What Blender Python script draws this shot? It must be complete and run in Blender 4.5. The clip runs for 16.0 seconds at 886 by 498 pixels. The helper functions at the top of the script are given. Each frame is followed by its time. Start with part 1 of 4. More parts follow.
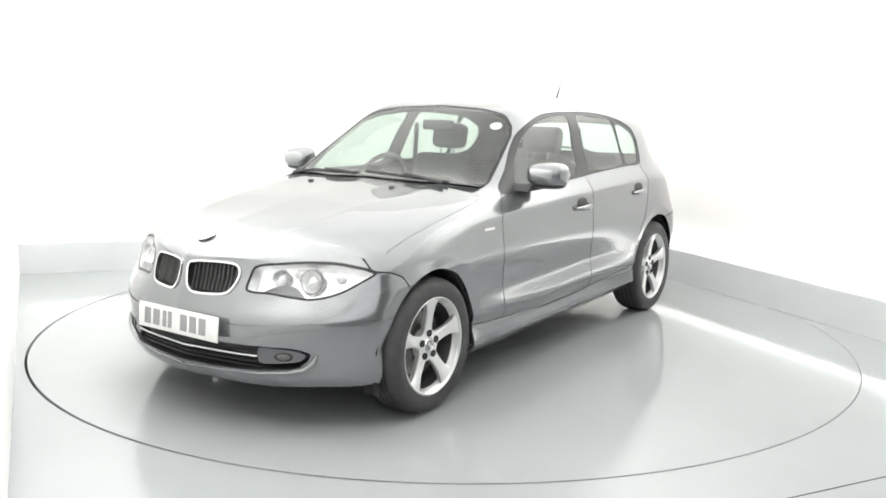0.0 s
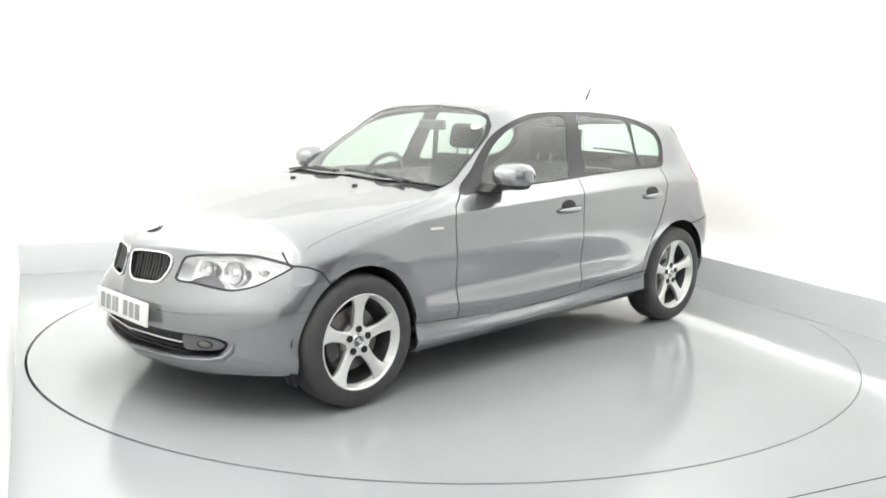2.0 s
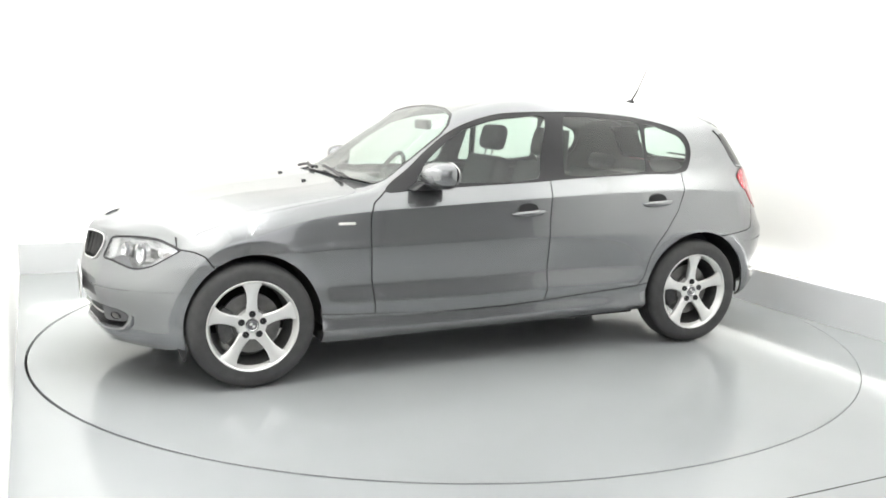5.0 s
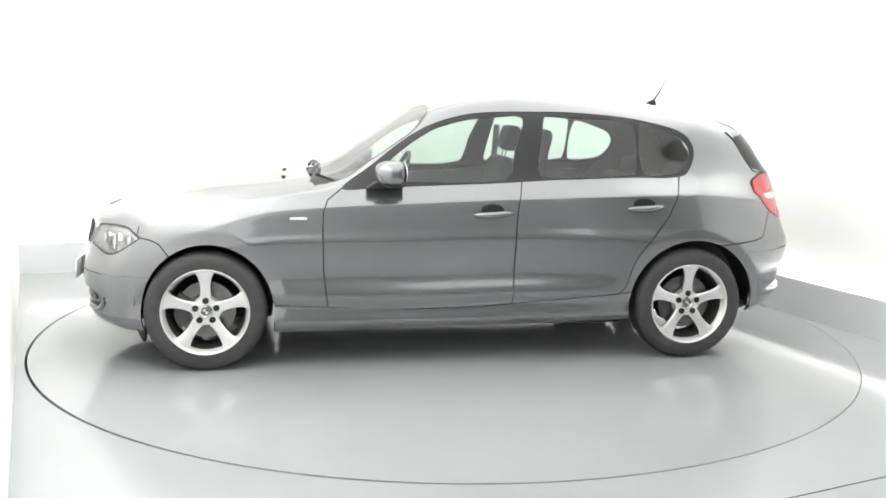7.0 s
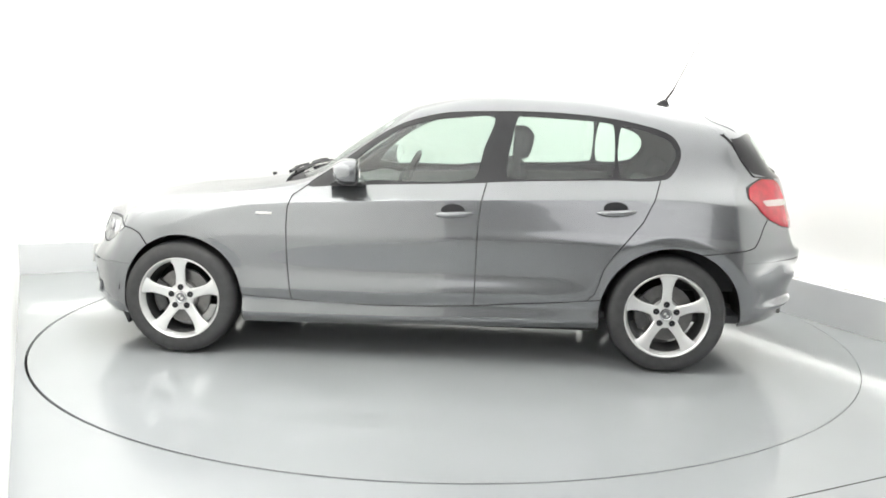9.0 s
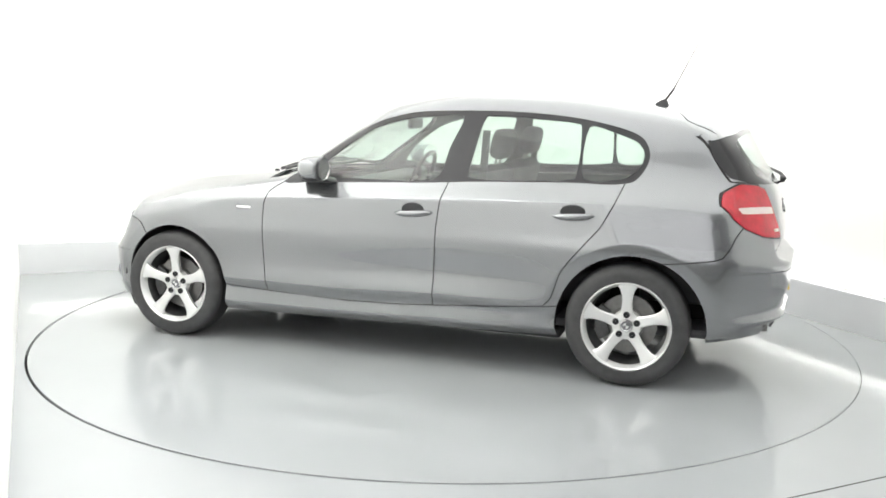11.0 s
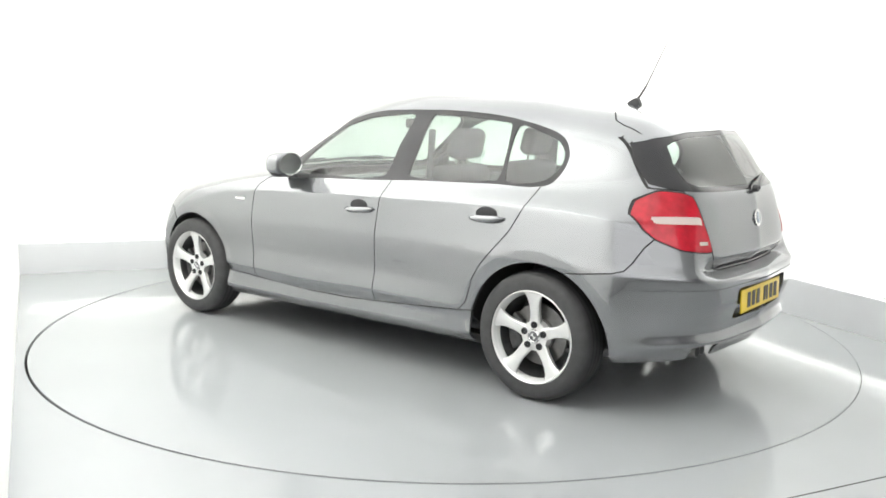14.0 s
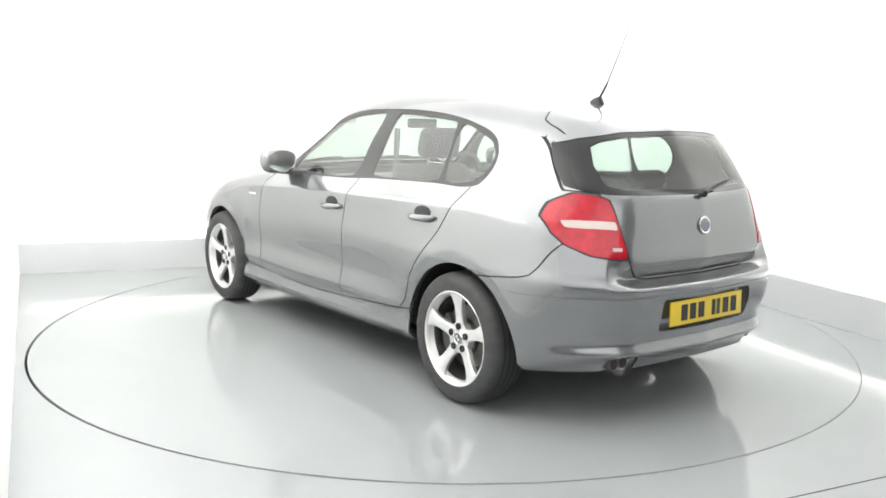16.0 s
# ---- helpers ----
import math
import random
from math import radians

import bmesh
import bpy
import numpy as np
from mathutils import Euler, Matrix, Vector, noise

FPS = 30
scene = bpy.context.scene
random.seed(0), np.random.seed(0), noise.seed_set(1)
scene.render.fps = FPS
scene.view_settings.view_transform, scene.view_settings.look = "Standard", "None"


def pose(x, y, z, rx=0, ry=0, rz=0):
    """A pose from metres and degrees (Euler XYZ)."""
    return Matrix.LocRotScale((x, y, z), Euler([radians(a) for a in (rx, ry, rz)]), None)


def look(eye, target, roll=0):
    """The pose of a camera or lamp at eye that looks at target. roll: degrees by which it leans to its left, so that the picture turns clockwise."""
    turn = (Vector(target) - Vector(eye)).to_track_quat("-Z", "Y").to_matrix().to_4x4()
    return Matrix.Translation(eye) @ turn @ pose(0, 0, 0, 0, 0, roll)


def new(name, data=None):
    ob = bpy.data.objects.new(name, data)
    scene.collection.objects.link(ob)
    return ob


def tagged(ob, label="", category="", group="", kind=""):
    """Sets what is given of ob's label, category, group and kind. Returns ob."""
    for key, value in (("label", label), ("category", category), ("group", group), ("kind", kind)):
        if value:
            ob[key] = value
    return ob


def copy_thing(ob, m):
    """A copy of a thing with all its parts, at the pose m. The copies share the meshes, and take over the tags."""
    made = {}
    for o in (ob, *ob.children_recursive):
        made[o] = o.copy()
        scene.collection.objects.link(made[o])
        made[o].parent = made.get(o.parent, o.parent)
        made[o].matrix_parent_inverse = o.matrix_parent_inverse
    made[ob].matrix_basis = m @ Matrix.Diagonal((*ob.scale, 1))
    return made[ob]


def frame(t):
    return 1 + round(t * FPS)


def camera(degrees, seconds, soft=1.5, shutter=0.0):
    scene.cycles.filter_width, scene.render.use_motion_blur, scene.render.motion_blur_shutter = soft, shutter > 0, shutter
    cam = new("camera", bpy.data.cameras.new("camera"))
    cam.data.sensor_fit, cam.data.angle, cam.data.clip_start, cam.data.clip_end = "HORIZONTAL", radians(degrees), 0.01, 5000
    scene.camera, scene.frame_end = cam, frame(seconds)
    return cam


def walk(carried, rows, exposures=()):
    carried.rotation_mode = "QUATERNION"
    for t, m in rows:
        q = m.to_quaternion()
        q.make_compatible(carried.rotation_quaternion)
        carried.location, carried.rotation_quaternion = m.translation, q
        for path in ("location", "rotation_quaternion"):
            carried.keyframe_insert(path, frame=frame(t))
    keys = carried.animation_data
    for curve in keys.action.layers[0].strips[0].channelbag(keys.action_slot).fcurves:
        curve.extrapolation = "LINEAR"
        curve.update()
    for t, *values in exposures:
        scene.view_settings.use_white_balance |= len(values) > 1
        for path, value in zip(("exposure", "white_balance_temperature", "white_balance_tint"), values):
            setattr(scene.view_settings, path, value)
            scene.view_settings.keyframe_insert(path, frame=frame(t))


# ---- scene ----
# ---- camera and its walk ----
cam = camera(52.8, 16.0, soft=1.7)
EYE = Vector((0.0, -5.621, 1.413))
_p, _y = radians(9.32), radians(-0.198)
AIM = EYE + Vector((math.sin(_y) * math.cos(_p), math.cos(_y) * math.cos(_p), -math.sin(_p)))
walk(cam, [(0.0, look(EYE, AIM, 1.174)), (16.0, look(EYE, AIM, 1.174))], exposures=[(0.0, 0.28), (16.0, 0.28)])

# ---- world and light ----
world = bpy.data.worlds.new("studio_air")
scene.world = world
world.use_nodes = True
world.node_tree.nodes["Background"].inputs[0].default_value = (1.0, 1.0, 0.99, 1)
world.node_tree.nodes["Background"].inputs[1].default_value = 0.4


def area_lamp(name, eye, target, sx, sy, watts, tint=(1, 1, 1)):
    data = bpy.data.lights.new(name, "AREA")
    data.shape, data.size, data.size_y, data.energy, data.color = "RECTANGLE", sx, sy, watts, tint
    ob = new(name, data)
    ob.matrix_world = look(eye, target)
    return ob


area_lamp("ceiling_softbox", (0.0, -0.7, 3.6), (0.0, -0.7, 0), 8.0, 7.5, 150, (1.0, 1.0, 1.0))
# unseen fill lamps high along the booth walls, added to brighten them
area_lamp("wall_fill_back", (-0.75, 1.35, 3.1), (-1.05, 2.25, 3.05), 4.4, 0.3, 9, (1.0, 1.0, 0.985))
area_lamp("wall_fill_right", (1.30, 0.70, 2.75), (2.30, 1.14, 2.72), 4.0, 0.3, 68, (1.0, 1.0, 0.985))
area_lamp("wall_fill_left", (-1.15, -0.95, 2.6), (-2.05, -1.37, 2.45), 5.4, 0.3, 118, (1.0, 1.0, 0.985))
# unseen strips added along the tops of the skirting boards, washing up the walls
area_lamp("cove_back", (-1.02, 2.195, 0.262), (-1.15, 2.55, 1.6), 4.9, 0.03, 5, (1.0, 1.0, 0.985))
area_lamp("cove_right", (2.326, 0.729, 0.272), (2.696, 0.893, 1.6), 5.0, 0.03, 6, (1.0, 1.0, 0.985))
area_lamp("front_softbox", (0.4, -6.2, 2.9), (0, 0, 0.9), 6.5, 2.6, 65, (1.0, 1.0, 1.0))


# ---- materials ----
def material(name, rgb, rough=0.5, metal=0.0, coat=0.0, coat_rough=0.03, var=0.06, scale=6.0, bump=0.0, bump_scale=200.0, fine=0.0, spec=0.5):
    m = bpy.data.materials.new(name)
    m.use_nodes = True
    nt = m.node_tree
    b = nt.nodes["Principled BSDF"]
    b.inputs["Roughness"].default_value, b.inputs["Metallic"].default_value = rough, metal
    b.inputs["Coat Weight"].default_value, b.inputs["Coat Roughness"].default_value = coat, coat_rough
    b.inputs["Specular IOR Level"].default_value = spec
    co = nt.nodes.new("ShaderNodeTexCoord")
    big = nt.nodes.new("ShaderNodeTexNoise")
    big.inputs["Scale"].default_value, big.inputs["Detail"].default_value = scale, 4
    nt.links.new(co.outputs["Object"], big.inputs["Vector"])
    ramp = nt.nodes.new("ShaderNodeMapRange")
    ramp.inputs["From Min"].default_value, ramp.inputs["From Max"].default_value = 0.3, 0.7
    ramp.inputs["To Min"].default_value, ramp.inputs["To Max"].default_value = 1 - var, 1 + var
    nt.links.new(big.outputs["Fac"], ramp.inputs["Value"])
    mul = nt.nodes.new("ShaderNodeVectorMath")
    mul.operation = "SCALE"
    mul.inputs[0].default_value = rgb
    nt.links.new(ramp.outputs[0], mul.inputs["Scale"])
    out = mul.outputs[0]
    if fine:
        small = nt.nodes.new("ShaderNodeTexNoise")
        small.inputs["Scale"].default_value, small.inputs["Detail"].default_value = bump_scale, 2
        nt.links.new(co.outputs["Object"], small.inputs["Vector"])
        r2 = nt.nodes.new("ShaderNodeMapRange")
        r2.inputs["To Min"].default_value, r2.inputs["To Max"].default_value = 1 - fine, 1 + fine
        nt.links.new(small.outputs["Fac"], r2.inputs["Value"])
        m2 = nt.nodes.new("ShaderNodeVectorMath")
        m2.operation = "SCALE"
        nt.links.new(out, m2.inputs[0])
        nt.links.new(r2.outputs[0], m2.inputs["Scale"])
        out = m2.outputs[0]
    nt.links.new(out, b.inputs["Base Color"])
    if bump:
        n2 = nt.nodes.new("ShaderNodeTexNoise")
        n2.inputs["Scale"].default_value = bump_scale
        nt.links.new(co.outputs["Object"], n2.inputs["Vector"])
        bp = nt.nodes.new("ShaderNodeBump")
        bp.inputs["Strength"].default_value, bp.inputs["Distance"].default_value = bump, 0.002
        nt.links.new(n2.outputs["Fac"], bp.inputs["Height"])
        nt.links.new(bp.outputs[0], b.inputs["Normal"])
    return m


def glass(name, rgb, clear=0.75, rough=0.0):
    """Thin glazing: a tinted see-through layer with a glossy skin."""
    m = bpy.data.materials.new(name)
    m.use_nodes = True
    nt = m.node_tree
    nt.nodes.clear()
    o = nt.nodes.new("ShaderNodeOutputMaterial")
    t = nt.nodes.new("ShaderNodeBsdfTransparent")
    t.inputs[0].default_value = (rgb[0] * clear, rgb[1] * clear, rgb[2] * clear, 1)
    g = nt.nodes.new("ShaderNodeBsdfGlossy")
    g.inputs["Roughness"].default_value = rough
    lw = nt.nodes.new("ShaderNodeLayerWeight")
    lw.inputs[0].default_value = 0.5
    pw = nt.nodes.new("ShaderNodeMath")
    pw.operation = "POWER"
    pw.inputs[1].default_value = 4.0
    fr = nt.nodes.new("ShaderNodeMapRange")
    fr.inputs["To Min"].default_value, fr.inputs["To Max"].default_value = 0.09, 0.95
    nt.links.new(lw.outputs["Facing"], pw.inputs[0])
    nt.links.new(pw.outputs[0], fr.inputs["Value"])
    mx = nt.nodes.new("ShaderNodeMixShader")
    nt.links.new(fr.outputs[0], mx.inputs[0])
    nt.links.new(t.outputs[0], mx.inputs[1])
    nt.links.new(g.outputs[0], mx.inputs[2])
    nt.links.new(mx.outputs[0], o.inputs[0])
    return m


PAINT = material("silver_grey_paint", (0.26, 0.267, 0.277), 0.23, 0.70, 1.0, 0.02, 0.02, 3.0, fine=0.10, bump_scale=900)
PAINT.node_tree.nodes["Principled BSDF"].inputs["Specular Tint"].default_value = (0.30, 0.30, 0.31, 1)
PAINT.node_tree.nodes["Principled BSDF"].inputs["Coat IOR"].default_value = 1.75
WHITE_WALL = material("white_wall_paint", (0.86, 0.86, 0.84), 0.8, var=0.015, scale=1.5, bump=0.05, bump_scale=60)
STUDIO_GREY = material("grey_studio_wall", (0.36, 0.36, 0.36), 0.8, var=0.04, scale=1.0)
PLINTH = material("white_skirting_board", (0.68, 0.69, 0.70), 0.45, var=0.03, scale=2.0)
FLOOR = material("polished_grey_floor", (0.36, 0.374, 0.382), 0.10, coat=0.0, var=0.025, scale=1.2, spec=0.32)
SEAM = material("dark_seam", (0.03, 0.03, 0.03), 0.7)
RUBBER = material("tyre_rubber", (0.055, 0.055, 0.056), 0.62, var=0.15, scale=20, bump=0.15, bump_scale=300)
ALLOY = material("silver_alloy", (0.80, 0.80, 0.79), 0.32, 0.5, 0.6, 0.05, 0.03, 15)
DARK_METAL = material("dark_cast_metal", (0.10, 0.10, 0.10), 0.5, 0.6, var=0.2, scale=25)
STEEL = material("brake_steel", (0.22, 0.215, 0.21), 0.35, 0.9, var=0.12, scale=30)
BLACK = material("black_trim", (0.018, 0.018, 0.02), 0.4, var=0.1, scale=20)
GLOSS_BLACK = material("gloss_black", (0.012, 0.012, 0.014), 0.12)
UNDER = material("underbody_black", (0.02, 0.02, 0.02), 0.8, var=0.2)
CHROME = material("chrome", (0.85, 0.85, 0.85), 0.08, 1.0, var=0.02)
CABIN = material("anthracite_cloth", (0.055, 0.056, 0.06), 0.85, var=0.12, scale=14, bump=0.05, bump_scale=120)
CABIN_TRIM = material("charcoal_plastic", (0.085, 0.085, 0.09), 0.6, var=0.1, scale=15)
LINING = material("grey_inner_trim", (0.10, 0.10, 0.10), 0.85, var=0.1, scale=8)
HEADLINER = material("pale_headliner", (0.45, 0.44, 0.42), 0.9, var=0.05, bump=0.1)
GLASS_SIDE = glass("green_tinted_glass", (0.86, 0.97, 0.91), 0.86)
GLASS_LAMP = glass("clear_lamp_lens", (0.97, 0.98, 1.0), 0.93)


# ---- small builders ----
def finish(ob, material_, parent=None, label=""):
    if material_ is not None and not ob.data.materials:
        ob.data.materials.append(material_)
    if parent is not None:
        ob.parent = parent
    if label:
        tagged(ob, label)
    return ob


def part(name, bm, material_, parent=None, label="", smooth=True):
    me = bpy.data.meshes.new(name)
    bm.to_mesh(me)
    bm.free()
    ob = new(name, me)
    if smooth:
        me.shade_smooth()
        me.set_sharp_from_angle(angle=radians(38))
    return finish(ob, material_, parent, label)


def box_bm(x0, x1, y0, y1, z0, z1, bevel=0.0, segments=2):
    bm = bmesh.new()
    bmesh.ops.create_cube(bm, size=1, matrix=Matrix.Translation(((x0 + x1) / 2, (y0 + y1) / 2, (z0 + z1) / 2)) @ Matrix.Diagonal((x1 - x0, y1 - y0, z1 - z0, 1)))
    if bevel:
        bmesh.ops.bevel(bm, geom=bm.edges[:], offset=bevel, segments=segments, affect="EDGES", profile=0.5)
    return bm


def prism_bm(points, axis, a, b, bevel=0.0, segments=2):
    """A plane outline pushed along an axis from a to b."""
    bm = bmesh.new()
    put = {"x": lambda p, w: (w, p[0], p[1]), "y": lambda p, w: (p[0], w, p[1]), "z": lambda p, w: (p[0], p[1], w)}[axis]
    v0 = [bm.verts.new(put(p, a)) for p in points]
    v1 = [bm.verts.new(put(p, b)) for p in points]
    bm.faces.new(v0)
    bm.faces.new(v1)
    n = len(points)
    for i in range(n):
        bm.faces.new((v0[i], v0[(i + 1) % n], v1[(i + 1) % n], v1[i]))
    bmesh.ops.recalc_face_normals(bm, faces=bm.faces[:])
    if bevel:
        bmesh.ops.bevel(bm, geom=bm.edges[:], offset=bevel, segments=segments, affect="EDGES", profile=0.5)
    return bm


def tube_bm(points, radius, sides=10, closed=False):
    """A round rod through points."""
    bm = bmesh.new()
    pts = [Vector(p) for p in points]
    n = len(pts)
    rings = []
    for i, p in enumerate(pts):
        d = (pts[(i + 1) % n] - pts[i - 1]) if closed else (pts[min(i + 1, n - 1)] - pts[max(i - 1, 0)])
        q = d.to_track_quat("Z", "Y")
        r = radius[i] if isinstance(radius, (list, tuple)) else radius
        rings.append([bm.verts.new(p + q @ Vector((r * math.cos(2 * math.pi * k / sides), r * math.sin(2 * math.pi * k / sides), 0))) for k in range(sides)])
    for i in range(n if closed else n - 1):
        a, b = rings[i], rings[(i + 1) % n]
        for k in range(sides):
            bm.faces.new((a[k], a[(k + 1) % sides], b[(k + 1) % sides], b[k]))
    if not closed:
        bm.faces.new(rings[0])
        bm.faces.new(rings[-1])
    bmesh.ops.recalc_face_normals(bm, faces=bm.faces[:])
    return bm


def lathe_bm(profile, steps=64, closed=False):
    """(radius, y) pairs turned about the y axis."""
    bm = bmesh.new()
    rings = [[bm.verts.new((r * math.cos(2 * math.pi * k / steps), y, r * math.sin(2 * math.pi * k / steps))) for k in range(steps)] for r, y in profile]
    n = len(rings)
    for i in range(n if closed else n - 1):
        a, b = rings[i], rings[(i + 1) % n]
        for k in range(steps):
            bm.faces.new((a[k], a[(k + 1) % steps], b[(k + 1) % steps], b[k]))
    bmesh.ops.recalc_face_normals(bm, faces=bm.faces[:])
    return bm


# ---- the booth ----
# A square bay turned about 20 degrees to the camera: left wall, back wall and right wall round the turntable.
CORNER_L, CORNER_R = Vector((-3.40, 1.36, 0)), Vector((1.318, 3.11, 0))
LEFT_END, RIGHT_END = Vector((-0.62, -4.62, 0)), Vector((4.42, -3.9, 0))
RADIUS, TOP = 2.458, 3.7


def wall_run(name, a, b, z0, z1, thick, material_, side=1):
    """A wall from a to b whose seen face is on the line; its thickness lies away from the room."""
    d = (b - a).normalized()
    nrm = Vector((-d.y, d.x, 0)) * side * thick
    bm = prism_bm([(a.x, a.y), (b.x, b.y), ((b + nrm).x, (b + nrm).y), ((a + nrm).x, (a + nrm).y)], "z", z0, z1)
    return tagged(part(name, bm, material_, smooth=False), kind="structure")


def floor_sheet():
    bm = bmesh.new()
    outer, inner, n = [], [], 128
    for k in range(n):
        c, s = math.cos(2 * math.pi * k / n), math.sin(2 * math.pi * k / n)
        inner.append(bm.verts.new(((RADIUS + 0.0015) * c - 0.006, (RADIUS + 0.0015) * s - 0.002, 0)))
        w = 12.0 / max(abs(c), abs(s))
        outer.append(bm.verts.new((w * c, w * s, 0)))
    low = [bm.verts.new((v.co.x, v.co.y, -0.05)) for v in inner]
    for k in range(n):
        j = (k + 1) % n
        bm.faces.new((inner[k], outer[k], outer[j], inner[j]))
        bm.faces.new((low[k], inner[k], inner[j], low[j]))
    return tagged(part("floor", bm, FLOOR, smooth=False), kind="structure")


def turntable():
    thing = new("turntable")
    tagged(thing, "large round polished grey turntable set flush in the studio floor", "turntable")
    bm = lathe_bm([(0.001, 0.0), (1.2, 0.0), (RADIUS - 0.010, 0.0), (RADIUS - 0.006, -0.003), (RADIUS - 0.006, -0.05)], 160)
    bmesh.ops.rotate(bm, verts=bm.verts[:], matrix=Matrix.Rotation(radians(90), 3, "X"))
    bmesh.ops.recalc_face_normals(bm, faces=bm.faces[:])
    part("deck", bm, FLOOR, thing, smooth=False)
    trim = lathe_bm([(RADIUS - 0.0105, 0.0), (RADIUS - 0.0100, 0.0012), (RADIUS - 0.0075, 0.0012), (RADIUS - 0.006, -0.002), (RADIUS - 0.006, -0.04)], 160)
    bmesh.ops.rotate(trim, verts=trim.verts[:], matrix=Matrix.Rotation(radians(90), 3, "X"))
    part("edge_trim", trim, FLOOR, thing)
    return thing


floor_sheet()
tagged(part("ground", box_bm(-12, 12, -12, 12, -0.12, -0.045), SEAM, smooth=False), kind="structure")
wall_run("wall_left", LEFT_END, CORNER_L, 0, TOP, 0.1, WHITE_WALL)
wall_run("wall_back", CORNER_L, CORNER_R, 0, TOP, 0.1, WHITE_WALL)
wall_run("wall_right", CORNER_R, RIGHT_END, 0, TOP, 0.1, WHITE_WALL)
# unseen walls and ceiling, added to close the room; grey ones darken reflections
wall_run("wall_near_left", Vector((-6.5, -3.6, 0)), LEFT_END, 0, TOP, 0.1, WHITE_WALL)
wall_run("wall_far_left", Vector((-6.5, -8.5, 0)), Vector((-6.5, -3.6, 0)), 0, TOP, 0.1, WHITE_WALL)
wall_run("wall_behind", Vector((6.5, -8.5, 0)), Vector((-6.5, -8.5, 0)), 0, TOP, 0.1, STUDIO_GREY)
wall_run("wall_far_right", Vector((6.5, -3.9, 0)), Vector((6.5, -8.5, 0)), 0, TOP, 0.1, STUDIO_GREY)
wall_run("wall_near_right", RIGHT_END, Vector((6.5, -3.9, 0)), 0, TOP, 0.1, WHITE_WALL)
tagged(part("ceiling", box_bm(-8, 8, -9, 5, TOP, TOP + 0.1), WHITE_WALL, smooth=False), kind="structure")
_in = (CORNER_R - CORNER_L).normalized()
_out = Vector((_in.y, -_in.x, 0))
wall_run("baseboard_back", CORNER_L + _out * 0.05, CORNER_R + _out * 0.05, 0, 0.24, 0.05, PLINTH)
_in = (RIGHT_END - CORNER_R).normalized()
_out = Vector((_in.y, -_in.x, 0))
wall_run("baseboard_right", CORNER_R + _out * 0.05, RIGHT_END + _out * 0.05, 0, 0.25, 0.05, PLINTH)
wall_run("floor_joint", Vector((0.5, -2.886, 0)), Vector((3.9, -1.292, 0)), -0.01, 0.0012, 0.006, SEAM)
table = turntable()


# ---- the car's skin ----
# Feature lines of the left half, keyed by station along the car: 0 nose, 4 front axle, 6 windscreen foot, 9 roof front,
# 12 rear axle, 16 tail. x forward, y to the car's left, z up, from the ground midway between the axles.
STATIONS = 16


def slope_spline(keys, values, q):
    """Monotone cubic through values at keys, read at q."""
    k, v, q = np.asarray(keys, float), np.asarray(values, float), np.asarray(q, float)
    h, d = np.diff(k), np.diff(v) / np.diff(k)
    m = np.zeros(len(k))
    m[0], m[-1] = d[0], d[-1]
    for i in range(1, len(k) - 1):
        if d[i - 1] * d[i] > 0:
            w1, w2 = 2 * h[i] + h[i - 1], h[i] + 2 * h[i - 1]
            m[i] = (w1 + w2) / (w1 / d[i - 1] + w2 / d[i])
    i = np.clip(np.searchsorted(k, q) - 1, 0, len(k) - 2)
    t = (q - k[i]) / h[i]
    return (2 * t**3 - 3 * t**2 + 1) * v[i] + (t**3 - 2 * t**2 + t) * h[i] * m[i] + (3 * t**2 - 2 * t**3) * v[i + 1] + (t**3 - t**2) * h[i] * m[i + 1]


def line_of(pts, q):
    keys = [p[0] for p in pts]
    return np.stack([slope_spline(keys, [p[c] for p in pts], q) for c in (1, 2, 3)], -1)


SILL = [(0, 2.02, 0, 0.2), (1, 1.97, 0.34, 0.2), (2, 1.84, 0.6, 0.205), (3, 1.66, 0.775, 0.21), (4, 1.33, 0.81, 0.2), (5, 0.95, 0.8, 0.195), (8, 0.25, 0.8, 0.205), (10, -0.4, 0.805, 0.215), (12, -1.33, 0.815, 0.24), (13, -1.66, 0.775, 0.248), (14, -1.875, 0.66, 0.265), (15, -2.034, 0.395, 0.277), (16, -2.075, 0, 0.285)]
CREASE = [(0, 2.065, 0, 0.3), (1, 2.015, 0.34, 0.3), (2, 1.875, 0.61, 0.31), (3, 1.68, 0.8, 0.33), (4, 1.33, 0.86, 0.36), (5, 0.95, 0.847, 0.39), (8, 0.25, 0.852, 0.385), (10, -0.4, 0.856, 0.4), (12, -1.33, 0.868, 0.39), (13, -1.67, 0.838, 0.38), (14, -1.905, 0.688, 0.395), (15, -2.072, 0.42, 0.4), (16, -2.115, 0, 0.405)]
WAIST = [(0, 2.085, 0, 0.46), (1, 2.03, 0.34, 0.46), (2, 1.88, 0.62, 0.47), (3, 1.675, 0.815, 0.48), (4, 1.33, 0.872, 0.49), (5, 0.95, 0.838, 0.5), (8, 0.25, 0.835, 0.5), (10, -0.4, 0.84, 0.51), (12, -1.33, 0.875, 0.51), (13, -1.67, 0.846, 0.52), (14, -1.92, 0.698, 0.53), (15, -2.104, 0.445, 0.535), (16, -2.137, 0, 0.54)]
